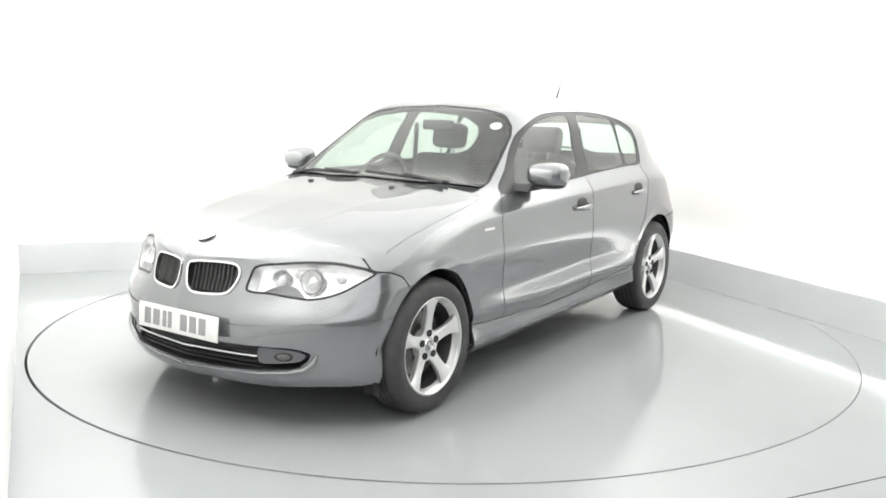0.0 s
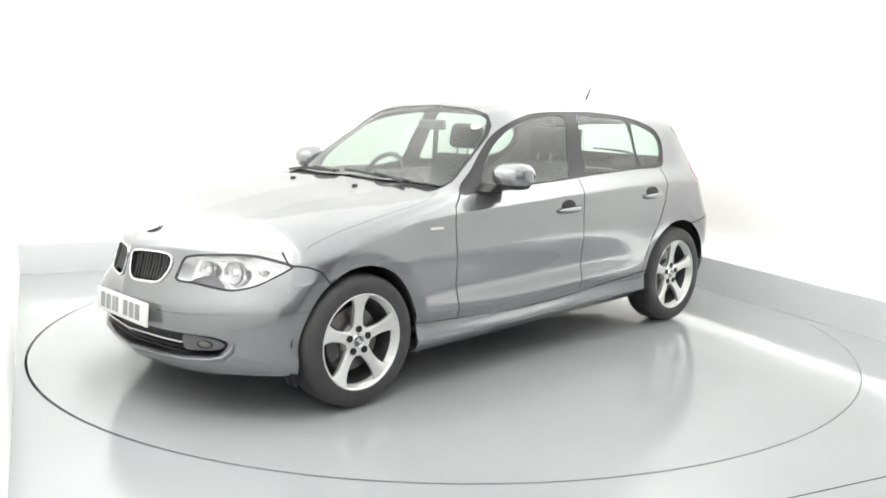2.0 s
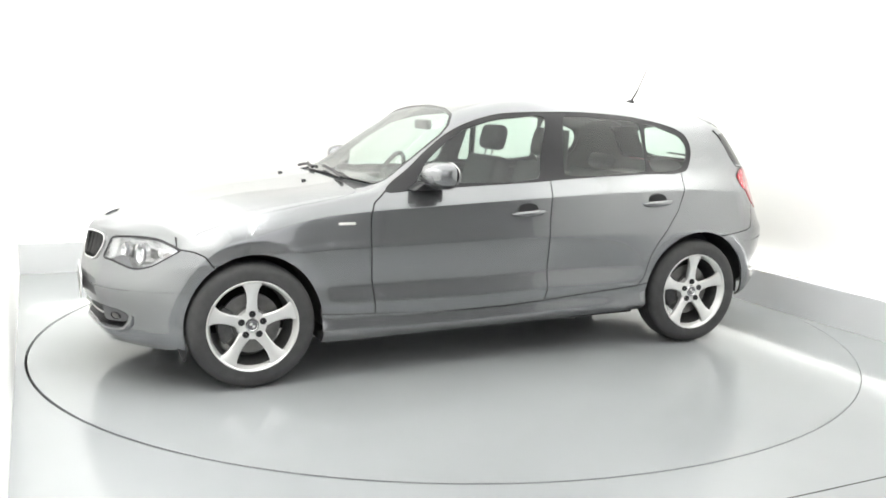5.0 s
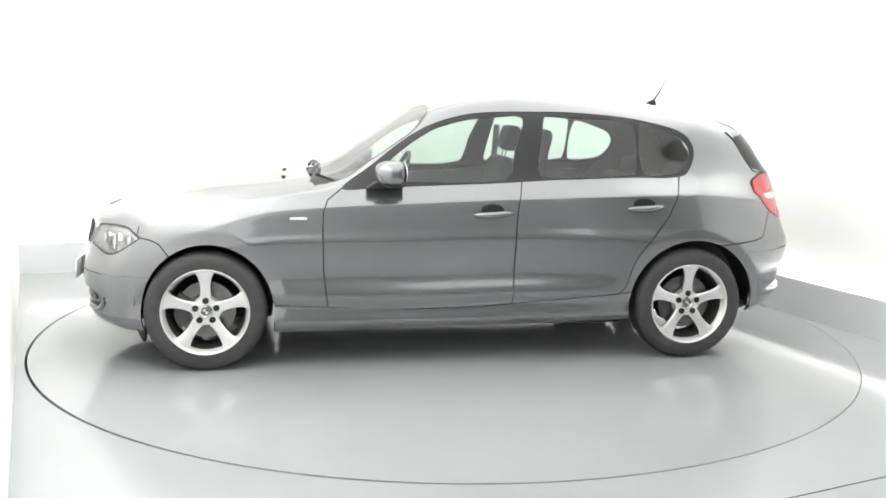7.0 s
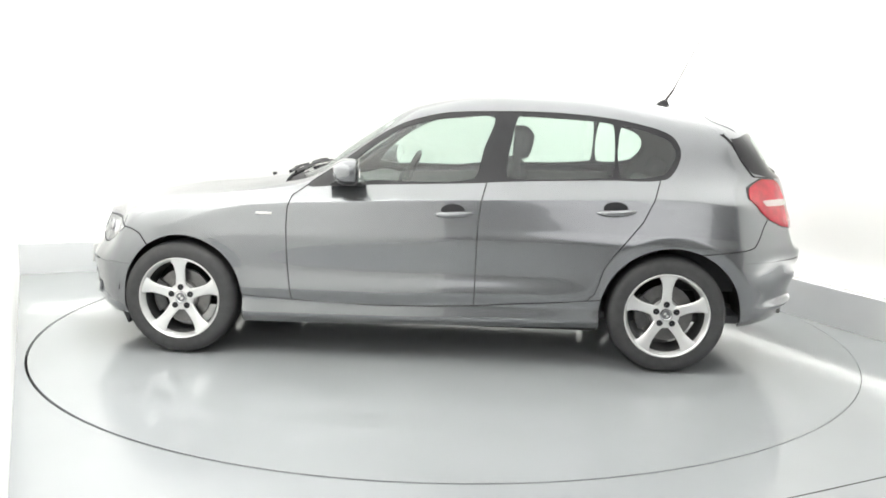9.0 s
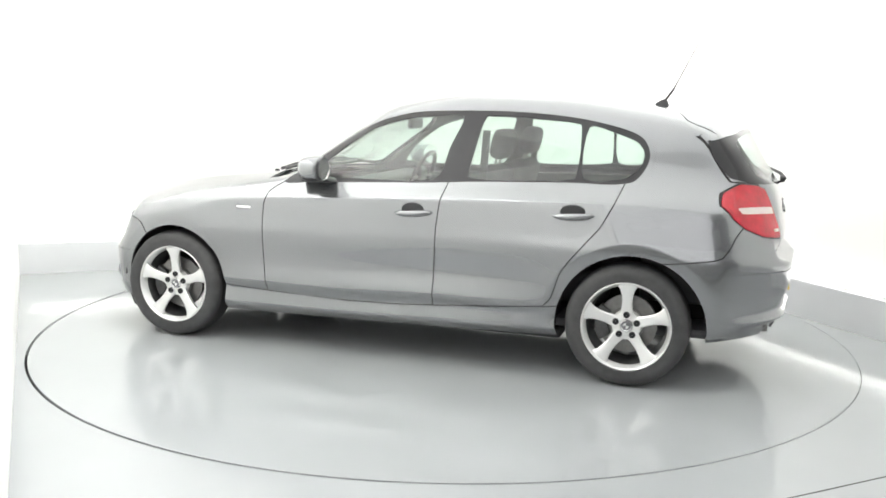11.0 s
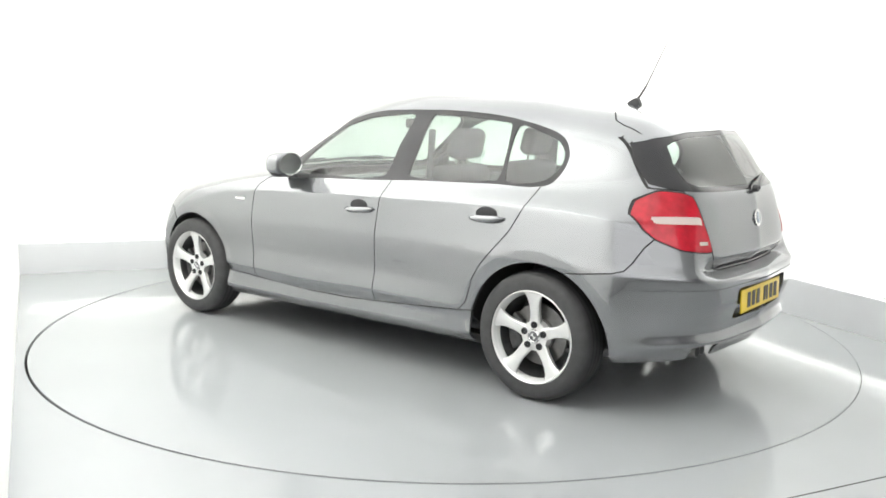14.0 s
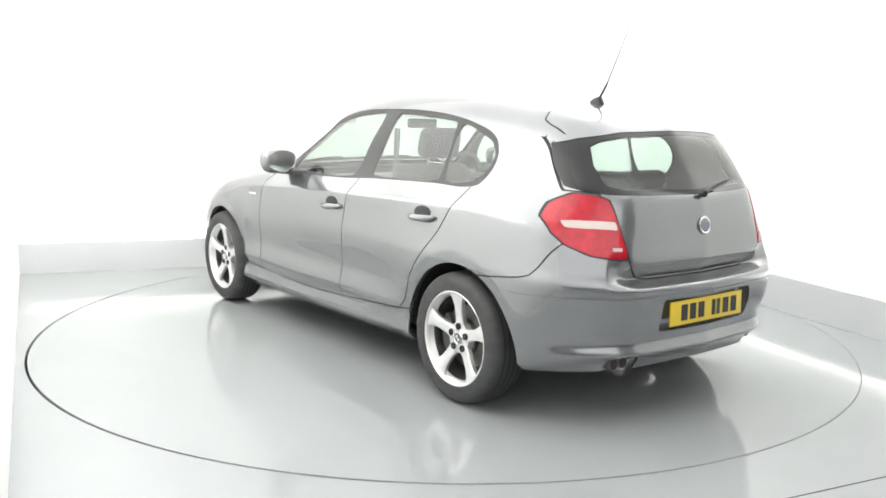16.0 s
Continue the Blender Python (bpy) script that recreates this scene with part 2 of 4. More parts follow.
FLANK = [(0, 2.07, 0, 0.575), (1, 1.99, 0.32, 0.58), (2, 1.815, 0.61, 0.6), (3, 1.65, 0.805, 0.61), (4, 1.33, 0.865, 0.64), (5, 0.95, 0.845, 0.67), (8, 0.25, 0.845, 0.68), (10, -0.4, 0.85, 0.69), (12, -1.33, 0.87, 0.67), (13, -1.665, 0.838, 0.655), (14, -1.92, 0.708, 0.645), (15, -2.104, 0.465, 0.64), (16, -2.145, 0, 0.64)]
CHARACTER = [(0, 2.05, 0, 0.65), (1, 1.96, 0.31, 0.655), (2, 1.78, 0.6, 0.68), (3, 1.63, 0.785, 0.69), (4, 1.33, 0.838, 0.755), (5, 0.95, 0.822, 0.845), (8, 0.25, 0.824, 0.885), (10, -0.4, 0.828, 0.91), (12, -1.33, 0.805, 0.93), (13, -1.645, 0.777, 0.91), (14, -1.875, 0.647, 0.89), (15, -2.03, 0.41, 0.89), (16, -2.07, 0, 0.89)]
BELT = [(0, 2.03, 0, 0.728), (1, 1.94, 0.3, 0.735), (2, 1.755, 0.56, 0.745), (3, 1.6, 0.755, 0.756), (4, 1.33, 0.79, 0.83), (5, 0.95, 0.775, 0.905), (6, 0.65, 0.757, 0.95), (8, 0.25, 0.755, 0.97), (10, -0.4, 0.758, 1.0), (12, -1.33, 0.715, 1.03), (13, -1.62, 0.672, 1.045), (14, -1.825, 0.6, 1.045), (15, -1.985, 0.41, 1.03), (16, -2.04, 0, 1.02)]
RAIL = [(0, 2.025, 0, 0.735), (1, 1.945, 0.21, 0.759), (2, 1.77, 0.44, 0.801), (3, 1.6, 0.585, 0.834), (4, 1.33, 0.64, 0.88), (5, 0.95, 0.66, 0.938), (6, 0.65, 0.7, 0.975), (7, 0.45, 0.66, 1.09), (8, 0.25, 0.618, 1.217), (9, 0.05, 0.592, 1.324), (10, -0.4, 0.575, 1.381), (11, -0.9, 0.575, 1.371), (12, -1.33, 0.572, 1.339), (13, -1.63, 0.555, 1.294), (14, -1.82, 0.49, 1.2), (15, -1.955, 0.34, 1.075), (16, -2.035, 0, 1.025)]
ROOF_SIDE = [(0, 2.02, 0, 0.741), (1, 1.945, 0.12, 0.78), (2, 1.77, 0.3, 0.834), (3, 1.6, 0.38, 0.873), (4, 1.33, 0.41, 0.924), (5, 0.95, 0.46, 0.966), (6, 0.65, 0.42, 1.02), (7, 0.45, 0.42, 1.155), (8, 0.25, 0.42, 1.287), (9, 0.05, 0.43, 1.391), (10, -0.4, 0.43, 1.454), (11, -0.9, 0.43, 1.444), (12, -1.33, 0.43, 1.407), (13, -1.65, 0.42, 1.362), (14, -1.82, 0.36, 1.269), (15, -1.955, 0.22, 1.103), (16, -2.033, 0, 1.028)]
CENTRE = [(0, 2.015, 0, 0.748), (1, 1.945, 0, 0.79), (2, 1.77, 0, 0.85), (3, 1.6, 0, 0.885), (4, 1.33, 0, 0.932), (5, 0.95, 0, 0.978), (6, 0.7, 0, 1.02), (7, 0.45, 0, 1.18), (8, 0.25, 0, 1.314), (9, 0.05, 0, 1.412), (10, -0.4, 0, 1.475), (11, -0.9, 0, 1.465), (12, -1.33, 0, 1.43), (13, -1.66, 0, 1.388), (14, -1.835, 0, 1.327), (15, -1.955, 0, 1.144), (16, -2.03, 0, 1.03)]
ROCKER = [(0, 2.045, 0, 0.235), (1, 1.995, 0.34, 0.235), (2, 1.86, 0.61, 0.24), (3, 1.675, 0.79, 0.25), (4, 1.33, 0.85, 0.25), (5, 0.95, 0.838, 0.25), (8, 0.25, 0.838, 0.252), (10, -0.4, 0.842, 0.262), (12, -1.33, 0.858, 0.284), (13, -1.67, 0.815, 0.286), (14, -1.895, 0.675, 0.303), (15, -2.054, 0.395, 0.315), (16, -2.1, 0, 0.32)]
TUCK = [(0, 2.058, 0, 0.27), (1, 2.007, 0.34, 0.27), (2, 1.868, 0.61, 0.275), (3, 1.68, 0.797, 0.29), (4, 1.33, 0.855, 0.3), (5, 0.95, 0.829, 0.33), (8, 0.25, 0.829, 0.318), (10, -0.4, 0.834, 0.34), (12, -1.33, 0.864, 0.34), (13, -1.67, 0.83, 0.34), (14, -1.912, 0.69, 0.352), (15, -2.088, 0.425, 0.357), (16, -2.135, 0, 0.36)]
LINES = [SILL, ROCKER, TUCK, CREASE, WAIST, FLANK, CHARACTER, BELT, RAIL, ROOF_SIDE, CENTRE]


def skin_grid(columns, rows_per_band):
    """Vertices of the left half: columns along the car, rows from sill to centre line."""
    q = np.linspace(0, STATIONS, columns)
    ctrl = np.stack([line_of(l, q) for l in LINES], 1)          # columns, lines, 3
    n = len(LINES)
    level = np.array([0, .35, .7, 1, 2, 3, 3.3, 3.6, 4, 5, 6, 7, 8])
    # the fold of the tailgate over the bumper's ledge: two lines that leave the flank only towards the tail
    tail = np.clip((q - 14.55) / 0.5, 0, 1)[:, None]
    flank, character = ctrl[:, 5], ctrl[:, 6]
    nook = flank * .7 + character * .3 + tail * np.array([.072, 0, -.040])
    fold = flank * .35 + character * .65 + tail * np.array([.004, 0, -.055])
    ctrl = np.concatenate([ctrl[:, :6], nook[:, None], fold[:, None], ctrl[:, 6:]], 1)
    n = len(level)
    w = np.concatenate([np.linspace(level[i], level[i + 1], rows_per_band, endpoint=False) for i in range(n - 1)] + [[8.0]])
    out = np.zeros((columns, len(w), 3))
    for c in range(columns):
        chord = np.r_[0, np.cumsum(np.maximum(np.linalg.norm(np.diff(ctrl[c], axis=0), axis=1), 1e-3))]
        pos = np.interp(w, level, chord)
        soft = np.stack([slope_spline(chord, ctrl[c, :, a], pos) for a in range(3)], -1)
        # pressed edges: the shoulder line of the doors and the ridge along each side of the bonnet
        door = max(0.0, min(1.0, (q[c] - 3.6) / 1.2, (14.0 - q[c]) / 1.0)) * 0.8
        ridge = max(0.0, min(1.0, (q[c] - 0.6) / 0.8, (5.8 - q[c]) / 0.5)) * 0.8
        out[c] = soft
        for k, edge in ((8, door), (11, ridge)):
            if edge > 0:
                low = w <= level[k]
                for a in range(3):
                    hard = np.where(low, slope_spline(chord[:k + 1], ctrl[c, :k + 1, a], np.minimum(pos, chord[k])), slope_spline(chord[k:], ctrl[c, k:, a], np.maximum(pos, chord[k])))
                    out[c, :, a] += edge * (hard - soft[:, a])
    return q, w, out


ARCHES = ((1.318, .340, .366), (-1.345, .378, .374))


class Skin:
    """The left half as triangles that can be cut along outlines."""

    def __init__(self):
        q, w, g = skin_grid(330, 14)
        nc, nr = g.shape[:2]
        self.v = g.reshape(-1, 3).copy()
        # flanges round the wheel openings, turned in towards the tyre
        for cx, rx, rz in ARCHES:
            rho = np.hypot((self.v[:, 0] - cx) / rx, (self.v[:, 2] - .306) / rz)
            lip = np.clip(1 - (rho - 1) * rx / .058, 0, 1.2) * (self.v[:, 1] > .45) * (self.v[:, 2] < .85) * np.clip((self.v[:, 2] - .26) / .1, 0, 1)
            self.v[:, 1] -= .013 * lip
        self.w = np.tile(w, nc)
        i = np.arange(nc * nr).reshape(nc, nr)
        a, b, c, d = i[:-1, :-1].ravel(), i[1:, :-1].ravel(), i[1:, 1:].ravel(), i[:-1, 1:].ravel()
        self.t = np.concatenate([np.stack([a, c, b], 1), np.stack([a, d, c], 1)])
        e1, e2 = self.v[self.t[:, 1]] - self.v[self.t[:, 0]], self.v[self.t[:, 2]] - self.v[self.t[:, 0]]
        fn = np.cross(e1, e2)
        keep = np.linalg.norm(fn, axis=1) > 1e-9
        self.t, fn = self.t[keep], fn[keep]
        mid = self.v[self.t].mean(1)
        if (fn[:, 1] * (mid[:, 1] > 0.8)).sum() < 0:
            self.t, fn = self.t[:, ::-1].copy(), -fn
        n = np.zeros_like(self.v)
        for k in range(3):
            np.add.at(n, self.t[:, k], fn)
        n[np.abs(self.v[:, 1]) < 1e-6, 1] = 0
        self.n = n / np.maximum(np.linalg.norm(n, axis=1), 1e-12)[:, None]
        self.r = np.zeros(len(self.t), int)

    def cut(self, f, mask):
        """Split the masked triangles where the field f (one value a vertex) changes sign."""
        f = np.where(np.abs(f) < 1e-6, 1e-6, f)
        s = f[self.t] < 0
        mixed = mask & s.any(1) & ~s.all(1)
        new_v, new_n, new_w, tris, regs, cache = [], [], [], [], [], {}
        base = len(self.v)

        def edge(a, b):
            key = (min(a, b), max(a, b))
            if key not in cache:
                u = f[a] / (f[a] - f[b])
                cache[key] = base + len(new_v)
                new_v.append(self.v[a] + u * (self.v[b] - self.v[a]))
                m = self.n[a] + u * (self.n[b] - self.n[a])
                new_n.append(m / max(np.linalg.norm(m), 1e-9))
                new_w.append(self.w[a] + u * (self.w[b] - self.w[a]))
            return cache[key]

        for k in np.nonzero(mixed)[0]:
            t = list(self.t[k])
            neg = [f[i] < 0 for i in t]
            lone = [i for i in range(3) if neg.count(neg[i]) == 1][0]
            a, b, c = t[lone], t[(lone + 1) % 3], t[(lone + 2) % 3]
            p, q = edge(a, b), edge(a, c)
            tris += [(a, p, q), (p, b, c), (p, c, q)]
            regs += [self.r[k]] * 3
        if tris:
            self.v, self.n = np.concatenate([self.v, new_v]), np.concatenate([self.n, new_n])
            self.w = np.concatenate([self.w, new_w])
            self.t = np.concatenate([self.t[~mixed], np.array(tris)])
            self.r = np.concatenate([self.r[~mixed], np.array(regs, int)])

    def mids(self):
        return self.v[self.t].mean(1), self.w[self.t].mean(1)

    def stamp(self, outline, plane, where, region, inset=0.0, gap=0.0, gap_region=0, only=None):
        """Give the triangles within an outline (seen in a plane such as 'xz') a region; optionally a shut line round it."""
        ax = ["xyz".index(c) for c in plane]
        for off, reg in ([(gap, gap_region), (-gap, region)] if gap else [(-inset, region)]):
            d = signed(outline, self.v[:, ax]) - off
            m, w = self.mids()
            mask = where(m, w) & (True if only is None else np.isin(self.r, only))
            self.cut(d, mask)
            m, w = self.mids()
            mask = where(m, w) & (True if only is None else np.isin(self.r, only + [gap_region] if gap else only))
            inside = signed(outline, m[:, ax]) - off < 0
            self.r[mask & inside] = reg


def signed(poly, p):
    """Signed distance of points p to a closed outline, negative within."""
    poly = np.asarray(poly, float)
    a, b = poly, np.roll(poly, -1, 0)
    best = np.full(len(p), 1e9)
    inside = np.zeros(len(p), bool)
    for (ax, ay), (bx, by) in zip(a, b):
        dx, dy = bx - ax, by - ay
        t = np.clip(((p[:, 0] - ax) * dx + (p[:, 1] - ay) * dy) / max(dx * dx + dy * dy, 1e-12), 0, 1)
        best = np.minimum(best, np.hypot(p[:, 0] - ax - t * dx, p[:, 1] - ay - t * dy))
        if ay != by:
            hit = ((ay > p[:, 1]) != (by > p[:, 1])) & (p[:, 0] < (bx - ax) * (p[:, 1] - ay) / (by - ay) + ax)
            inside ^= hit
    return np.where(inside, -best, best)


def rounded(points, n=6, tension=0.5):
    """A closed outline with soft corners through the given points."""
    p = [Vector((*q, 0)) for q in points]
    out = []
    m = len(p)
    for i in range(m):
        a, b, c, d = p[i - 1], p[i], p[(i + 1) % m], p[(i + 2) % m]
        l = max((c - b).length, 1e-6)
        t1, t2 = (c - a), (d - b)
        t1 = t1 * (l / max((b - a).length + l, 1e-6)) * 2 * tension
        t2 = t2 * (l / max((d - c).length + l, 1e-6)) * 2 * tension
        for k in range(n):
            t = k / n
            q = b * (2 * t**3 - 3 * t**2 + 1) + t1 * (t**3 - 2 * t**2 + t) + c * (3 * t**2 - 2 * t**3) + t2 * (t**3 - t**2)
            out.append((q.x, q.y))
    return out


def both(half):
    """An outline in a plane whose first axis is y, closed over the centre line."""
    return [(y, z) for y, z in half] + [(-y, z) for y, z in reversed(half)]


def circle(cx, cz, r, n=72):
    return [(cx + r * math.cos(2 * math.pi * k / n), cz + r * math.sin(2 * math.pi * k / n)) for k in range(n)]


(BODY, GAP, HOLE, BONNET, DOOR_F, DOOR_R, BUMPER_F, BUMPER_R, HATCH, FRAME, PANE_F, PANE_R, PANE_Q, SCREEN, SCREEN_EDGE, REAR_GLASS, REAR_EDGE,
 HEADLAMP, HEAD_EDGE, TAILLAMP, TAIL_EDGE, KIDNEY, KIDNEY_EDGE, INTAKE, COWL, TAIL_BAND, GROOVE, SILL_PANEL, GROOVE_R, RECESS, HEAD_LOW, FOG) = range(32)

skin = Skin()
side = lambda m, w: (m[:, 1] > 0.45) & (w < 7.2)
front = lambda m, w: (m[:, 0] > 1.45) & (w < 5.05)
rear = lambda m, w: m[:, 0] < -1.55
top = lambda m, w: w > 4.0

# shut lines and panels
skin.stamp([(2.2, .90), (2.2, .15), (1.3, .15), (1.3, .40), (1.50, .60), (1.55, .668), (1.60, .69), (1.67, .70), (1.66, .90)], "xz", lambda m, w: (w < 5) & (m[:, 0] > 1.2), BUMPER_F, gap=.003, gap_region=GAP)
skin.stamp([(-2.3, .10), (-2.3, .83), (-1.86, .83), (-1.83, .79), (-1.80, .725), (-1.775, .69), (-1.73, .676), (-1.525, .652), (-1.30, .64), (-1.30, .10)], "xz", lambda m, w: (w < 4) & (m[:, 0] < -1.2), BUMPER_R, gap=.003, gap_region=GAP)
bonnet = [(2.2, .9), (1.60, .9), (1.575, .752), (1.33, .766), (1.0, .757), (.87, .748), (.79, .725), (.76, .69), (.775, .60), (.79, .3), (.80, 0)]
skin.stamp(bonnet + [(x, -y) for x, y in reversed(bonnet)], "xy", lambda m, w: (w > 5) & (m[:, 0] > .6), BONNET, gap=.0009, gap_region=GAP)
front_door = [(.55, 1.0), (.625, .955), (.70, .90), (.722, .84), (.727, .75), (.722, .51), (.70, .33), (.46, .318), (.23, .314), (-.08, .32), (-.3, .333), (-.304, .52), (-.312, .77), (-.325, .89), (-.36, 1.03)]
rear_door = [(-.36, 1.03), (-.325, .89), (-.312, .77), (-.304, .52), (-.3, .333), (-.6, .357), (-.9, .385), (-.945, .43), (-.985, .56), (-1.03, .63), (-1.18, .811), (-1.24, .93), (-1.285, 1.05)]
skin.stamp(front_door, "xz", side, DOOR_F, gap=.003, gap_region=GAP)
skin.stamp(rear_door, "xz", side, DOOR_R, gap=.003, gap_region=GAP, only=[BODY, GAP])
skin.stamp([(.98, .345), (.70, .33), (.23, .314), (-.08, .32), (-.3, .333), (-.6, .357), (-.9, .385), (-1.0, .395), (-1.0, .1), (.98, .1)], "xz", side, SILL_PANEL, gap=.0025, gap_region=GAP, only=[BODY])
hatch = [(0, .670), (.34, .670), (.391, .678), (.435, .712), (.465, .76), (.49, .90), (.53, 1.04), (.62, 1.05), (.60, 1.16), (.578, 1.276), (.60, 1.6), (0, 1.6)]
skin.stamp(both(hatch), "yz", lambda m, w: (m[:, 0] < -1.60) & (m[:, 2] < 1.276), HATCH, gap=.003, gap_region=GAP)
gate_top = [(-2.3, .53), (-1.60, .53), (-1.55, .515), (-1.51, .45), (-1.48, .3), (-1.47, 0)]
skin.stamp(gate_top + [(x, -y) for x, y in reversed(gate_top)], "xy", lambda m, w: (m[:, 0] < -1.40) & (w > 6.15) & (m[:, 2] >= 1.269), HATCH, gap=.003, gap_region=GAP)

# glazing
dlo = rounded([(0.625, 0.953), (0.43, 0.959), (0.236, 0.967), (-0.242, 0.987), (-0.505, 1.003), (-1.0, 1.02), (-1.304, 1.03), (-1.374, 1.1093), (-1.384, 1.1887), (-1.342, 1.256), (-1.234, 1.301), (-0.987, 1.349), (-0.677, 1.372), (-0.431, 1.373), (-0.2, 1.366), (-0.064, 1.351), (0.118, 1.299), (0.269, 1.217), (0.481, 1.0606)], 4)
skin.stamp(dlo, "xz", lambda m, w: (m[:, 1] > .45) & (w < 6.9), FRAME)
skin.stamp(rounded([(0.44, 0.988), (0.236, 0.992), (-0.275, 1.01), (-0.33, 1.1773), (-0.385, 1.346), (-0.2, 1.342), (-0.06, 1.327), (0.12, 1.274), (0.262, 1.1887), (0.38, 1.0867)], 3, .4), "xz", side, PANE_F, only=[FRAME])
skin.stamp(rounded([(-0.455, 1.024), (-1.02, 1.0413), (-1.025, 1.319), (-0.8, 1.342), (-0.512, 1.351), (-0.48, 1.2227)], 4, .16), "xz", side, PANE_R, only=[FRAME])
skin.stamp(rounded([(-1.065, 1.0436), (-1.284, 1.0549), (-1.349, 1.1207), (-1.359, 1.183), (-1.319, 1.237), (-1.224, 1.274), (-1.07, 1.311)], 4, .35), "xz", side, PANE_Q, only=[FRAME])
screen = [(.755, 0), (.745, .3), (.70, .52), (.655, .64), (.60, .665), (.45, .636), (.25, .588), (.185, .553), (.135, .48), (.10, .3), (.088, 0)]
skin.stamp(screen + [(x, -y) for x, y in reversed(screen)], "xy", top, SCREEN_EDGE)
skin.stamp(screen + [(x, -y) for x, y in reversed(screen)], "xy", top, SCREEN, inset=.018, only=[SCREEN_EDGE])
skin.stamp([(.81, -.8), (.81, .8), (.6, .8), (.6, -.8)], "xy", lambda m, w: (w > 5.35) & (m[:, 1] < .665), COWL, only=[BODY, GAP])
glass_rear = [(0, 1.306), (0.3, 1.297), (0.5, 1.271), (0.578, 1.248), (0.6, 1.1717), (0.612, 1.0666), (0.57, 1.046), (0.5, 1.036), (0.3, 1.03), (0, 1.026)]
skin.stamp(both(glass_rear), "yz", rear, REAR_EDGE)
skin.stamp(both([(0, 1.288), (0.3, 1.279), (0.42, 1.261), (0.475, 1.238), (0.5, 1.1607), (0.49, 1.0777), (0.44, 1.0589), (0.3, 1.0544), (0, 1.05)]), "yz", rear, REAR_GLASS, only=[REAR_EDGE])

# lamps, grilles
head = rounded([(.315, .608), (.313, .67), (.328, .710), (.41, .726), (.55, .734), (.66, .725), (.768, .695), (.715, .640), (.65, .599), (.575, .579), (.50, .585), (.41, .598)], 5)
skin.stamp(head, "yz", front, HEAD_EDGE)
skin.stamp(head, "yz", front, HEADLAMP, inset=.009, only=[HEAD_EDGE])
skin.stamp(rounded([(.375, .592), (.41, .622), (.455, .636), (.50, .630), (.535, .600), (.56, .57), (.47, .57)], 4, .4), "yz", front, HEAD_LOW, only=[HEADLAMP])
tail = rounded([(.718, .938), (.671, .998), (.603, 1.043), (.54, 1.036), (.497, 1.015), (.482, .90), (.468, .766), (.54, .767), (.617, .781), (.683, .824), (.711, .872)], 4, .14)
skin.stamp(tail, "yz", rear, TAIL_EDGE)
skin.stamp(tail, "yz", rear, TAILLAMP, inset=.006, only=[TAIL_EDGE])
skin.stamp(rounded([(.665, .898), (.667, .926), (.50, .924), (.498, .893), (.58, .895)], 3, .2), "yz", rear, TAIL_BAND, only=[TAILLAMP])
kidney = rounded([(.016, .69), (.03, .713), (.135, .721), (.245, .716), (.272, .69), (.268, .635), (.235, .588), (.15, .577), (.06, .580), (.028, .61)], 4)
skin.stamp(kidney, "yz", front, KIDNEY_EDGE)
skin.stamp(kidney, "yz", front, KIDNEY, inset=.009, only=[KIDNEY_EDGE])
skin.stamp(rounded(both([(0, .392), (.2, .385), (.39, .386), (.54, .380), (.598, .360), (.588, .328), (.55, .293), (.43, .278), (.24, .268), (0, .262)]), 3, .4), "yz", front, INTAKE)

skin.stamp(rounded([(.400, .372), (.50, .370), (.556, .362), (.582, .345), (.556, .318), (.48, .308), (.402, .306)], 3, .3), "yz", front, FOG, only=[INTAKE])

# creases pressed into the bumpers
skin.stamp([(.27, .468), (.52, .478), (.9, .502), (.9, .509), (.52, .485), (.27, .475)], "yz", lambda m, w: (m[:, 0] > 1.62) & (w < 5), GROOVE, only=[BUMPER_F])
skin.stamp([(-.9, .606), (.9, .606), (.9, .613), (-.9, .613)], "yz", lambda m, w: (m[:, 0] < -1.70) & (w < 5), GROOVE_R, only=[BUMPER_R])

skin.stamp(rounded(both([(0, .440), (.29, .440), (.315, .455), (.315, .575), (.29, .590), (0, .590)]), 3, .2), "yz", lambda m, w: (m[:, 0] < -1.9) & (w < 4), RECESS, only=[BUMPER_R])

# wheel openings
skin.stamp([(.39, .1), (.395, .325), (.42, .343), (.51, .343), (.535, .325), (.54, .1)], "yz", lambda m, w: (m[:, 0] < -1.6) & (w < 3), HOLE)
for cx, rx, rz in ARCHES:
    skin.stamp([(cx + rx * x, .306 + rz * z) for x, z in circle(0, 0, 1)], "xz", lambda m, w: (m[:, 1] > .45) & (m[:, 2] < .8) & (w < 5), HOLE)
ARCH_F, ARCH_R = .352, .384


def largest(t):
    """Leaves out stray slivers: marks the triangles of patches larger than 4 square centimetres."""
    lead = np.arange(len(skin.v))
    while True:
        low = lead[t].min(1)
        was = lead.copy()
        for k in range(3):
            np.minimum.at(lead, t[:, k], low)
        lead = lead[lead]
        if (was == lead).all():
            break
    root = lead[t[:, 0]]
    area = np.linalg.norm(np.cross(skin.v[t[:, 1]] - skin.v[t[:, 0]], skin.v[t[:, 2]] - skin.v[t[:, 0]]), axis=1) / 2
    total = np.bincount(root, area, len(skin.v))
    return total[root] > min(4e-4, total.max() * .5)


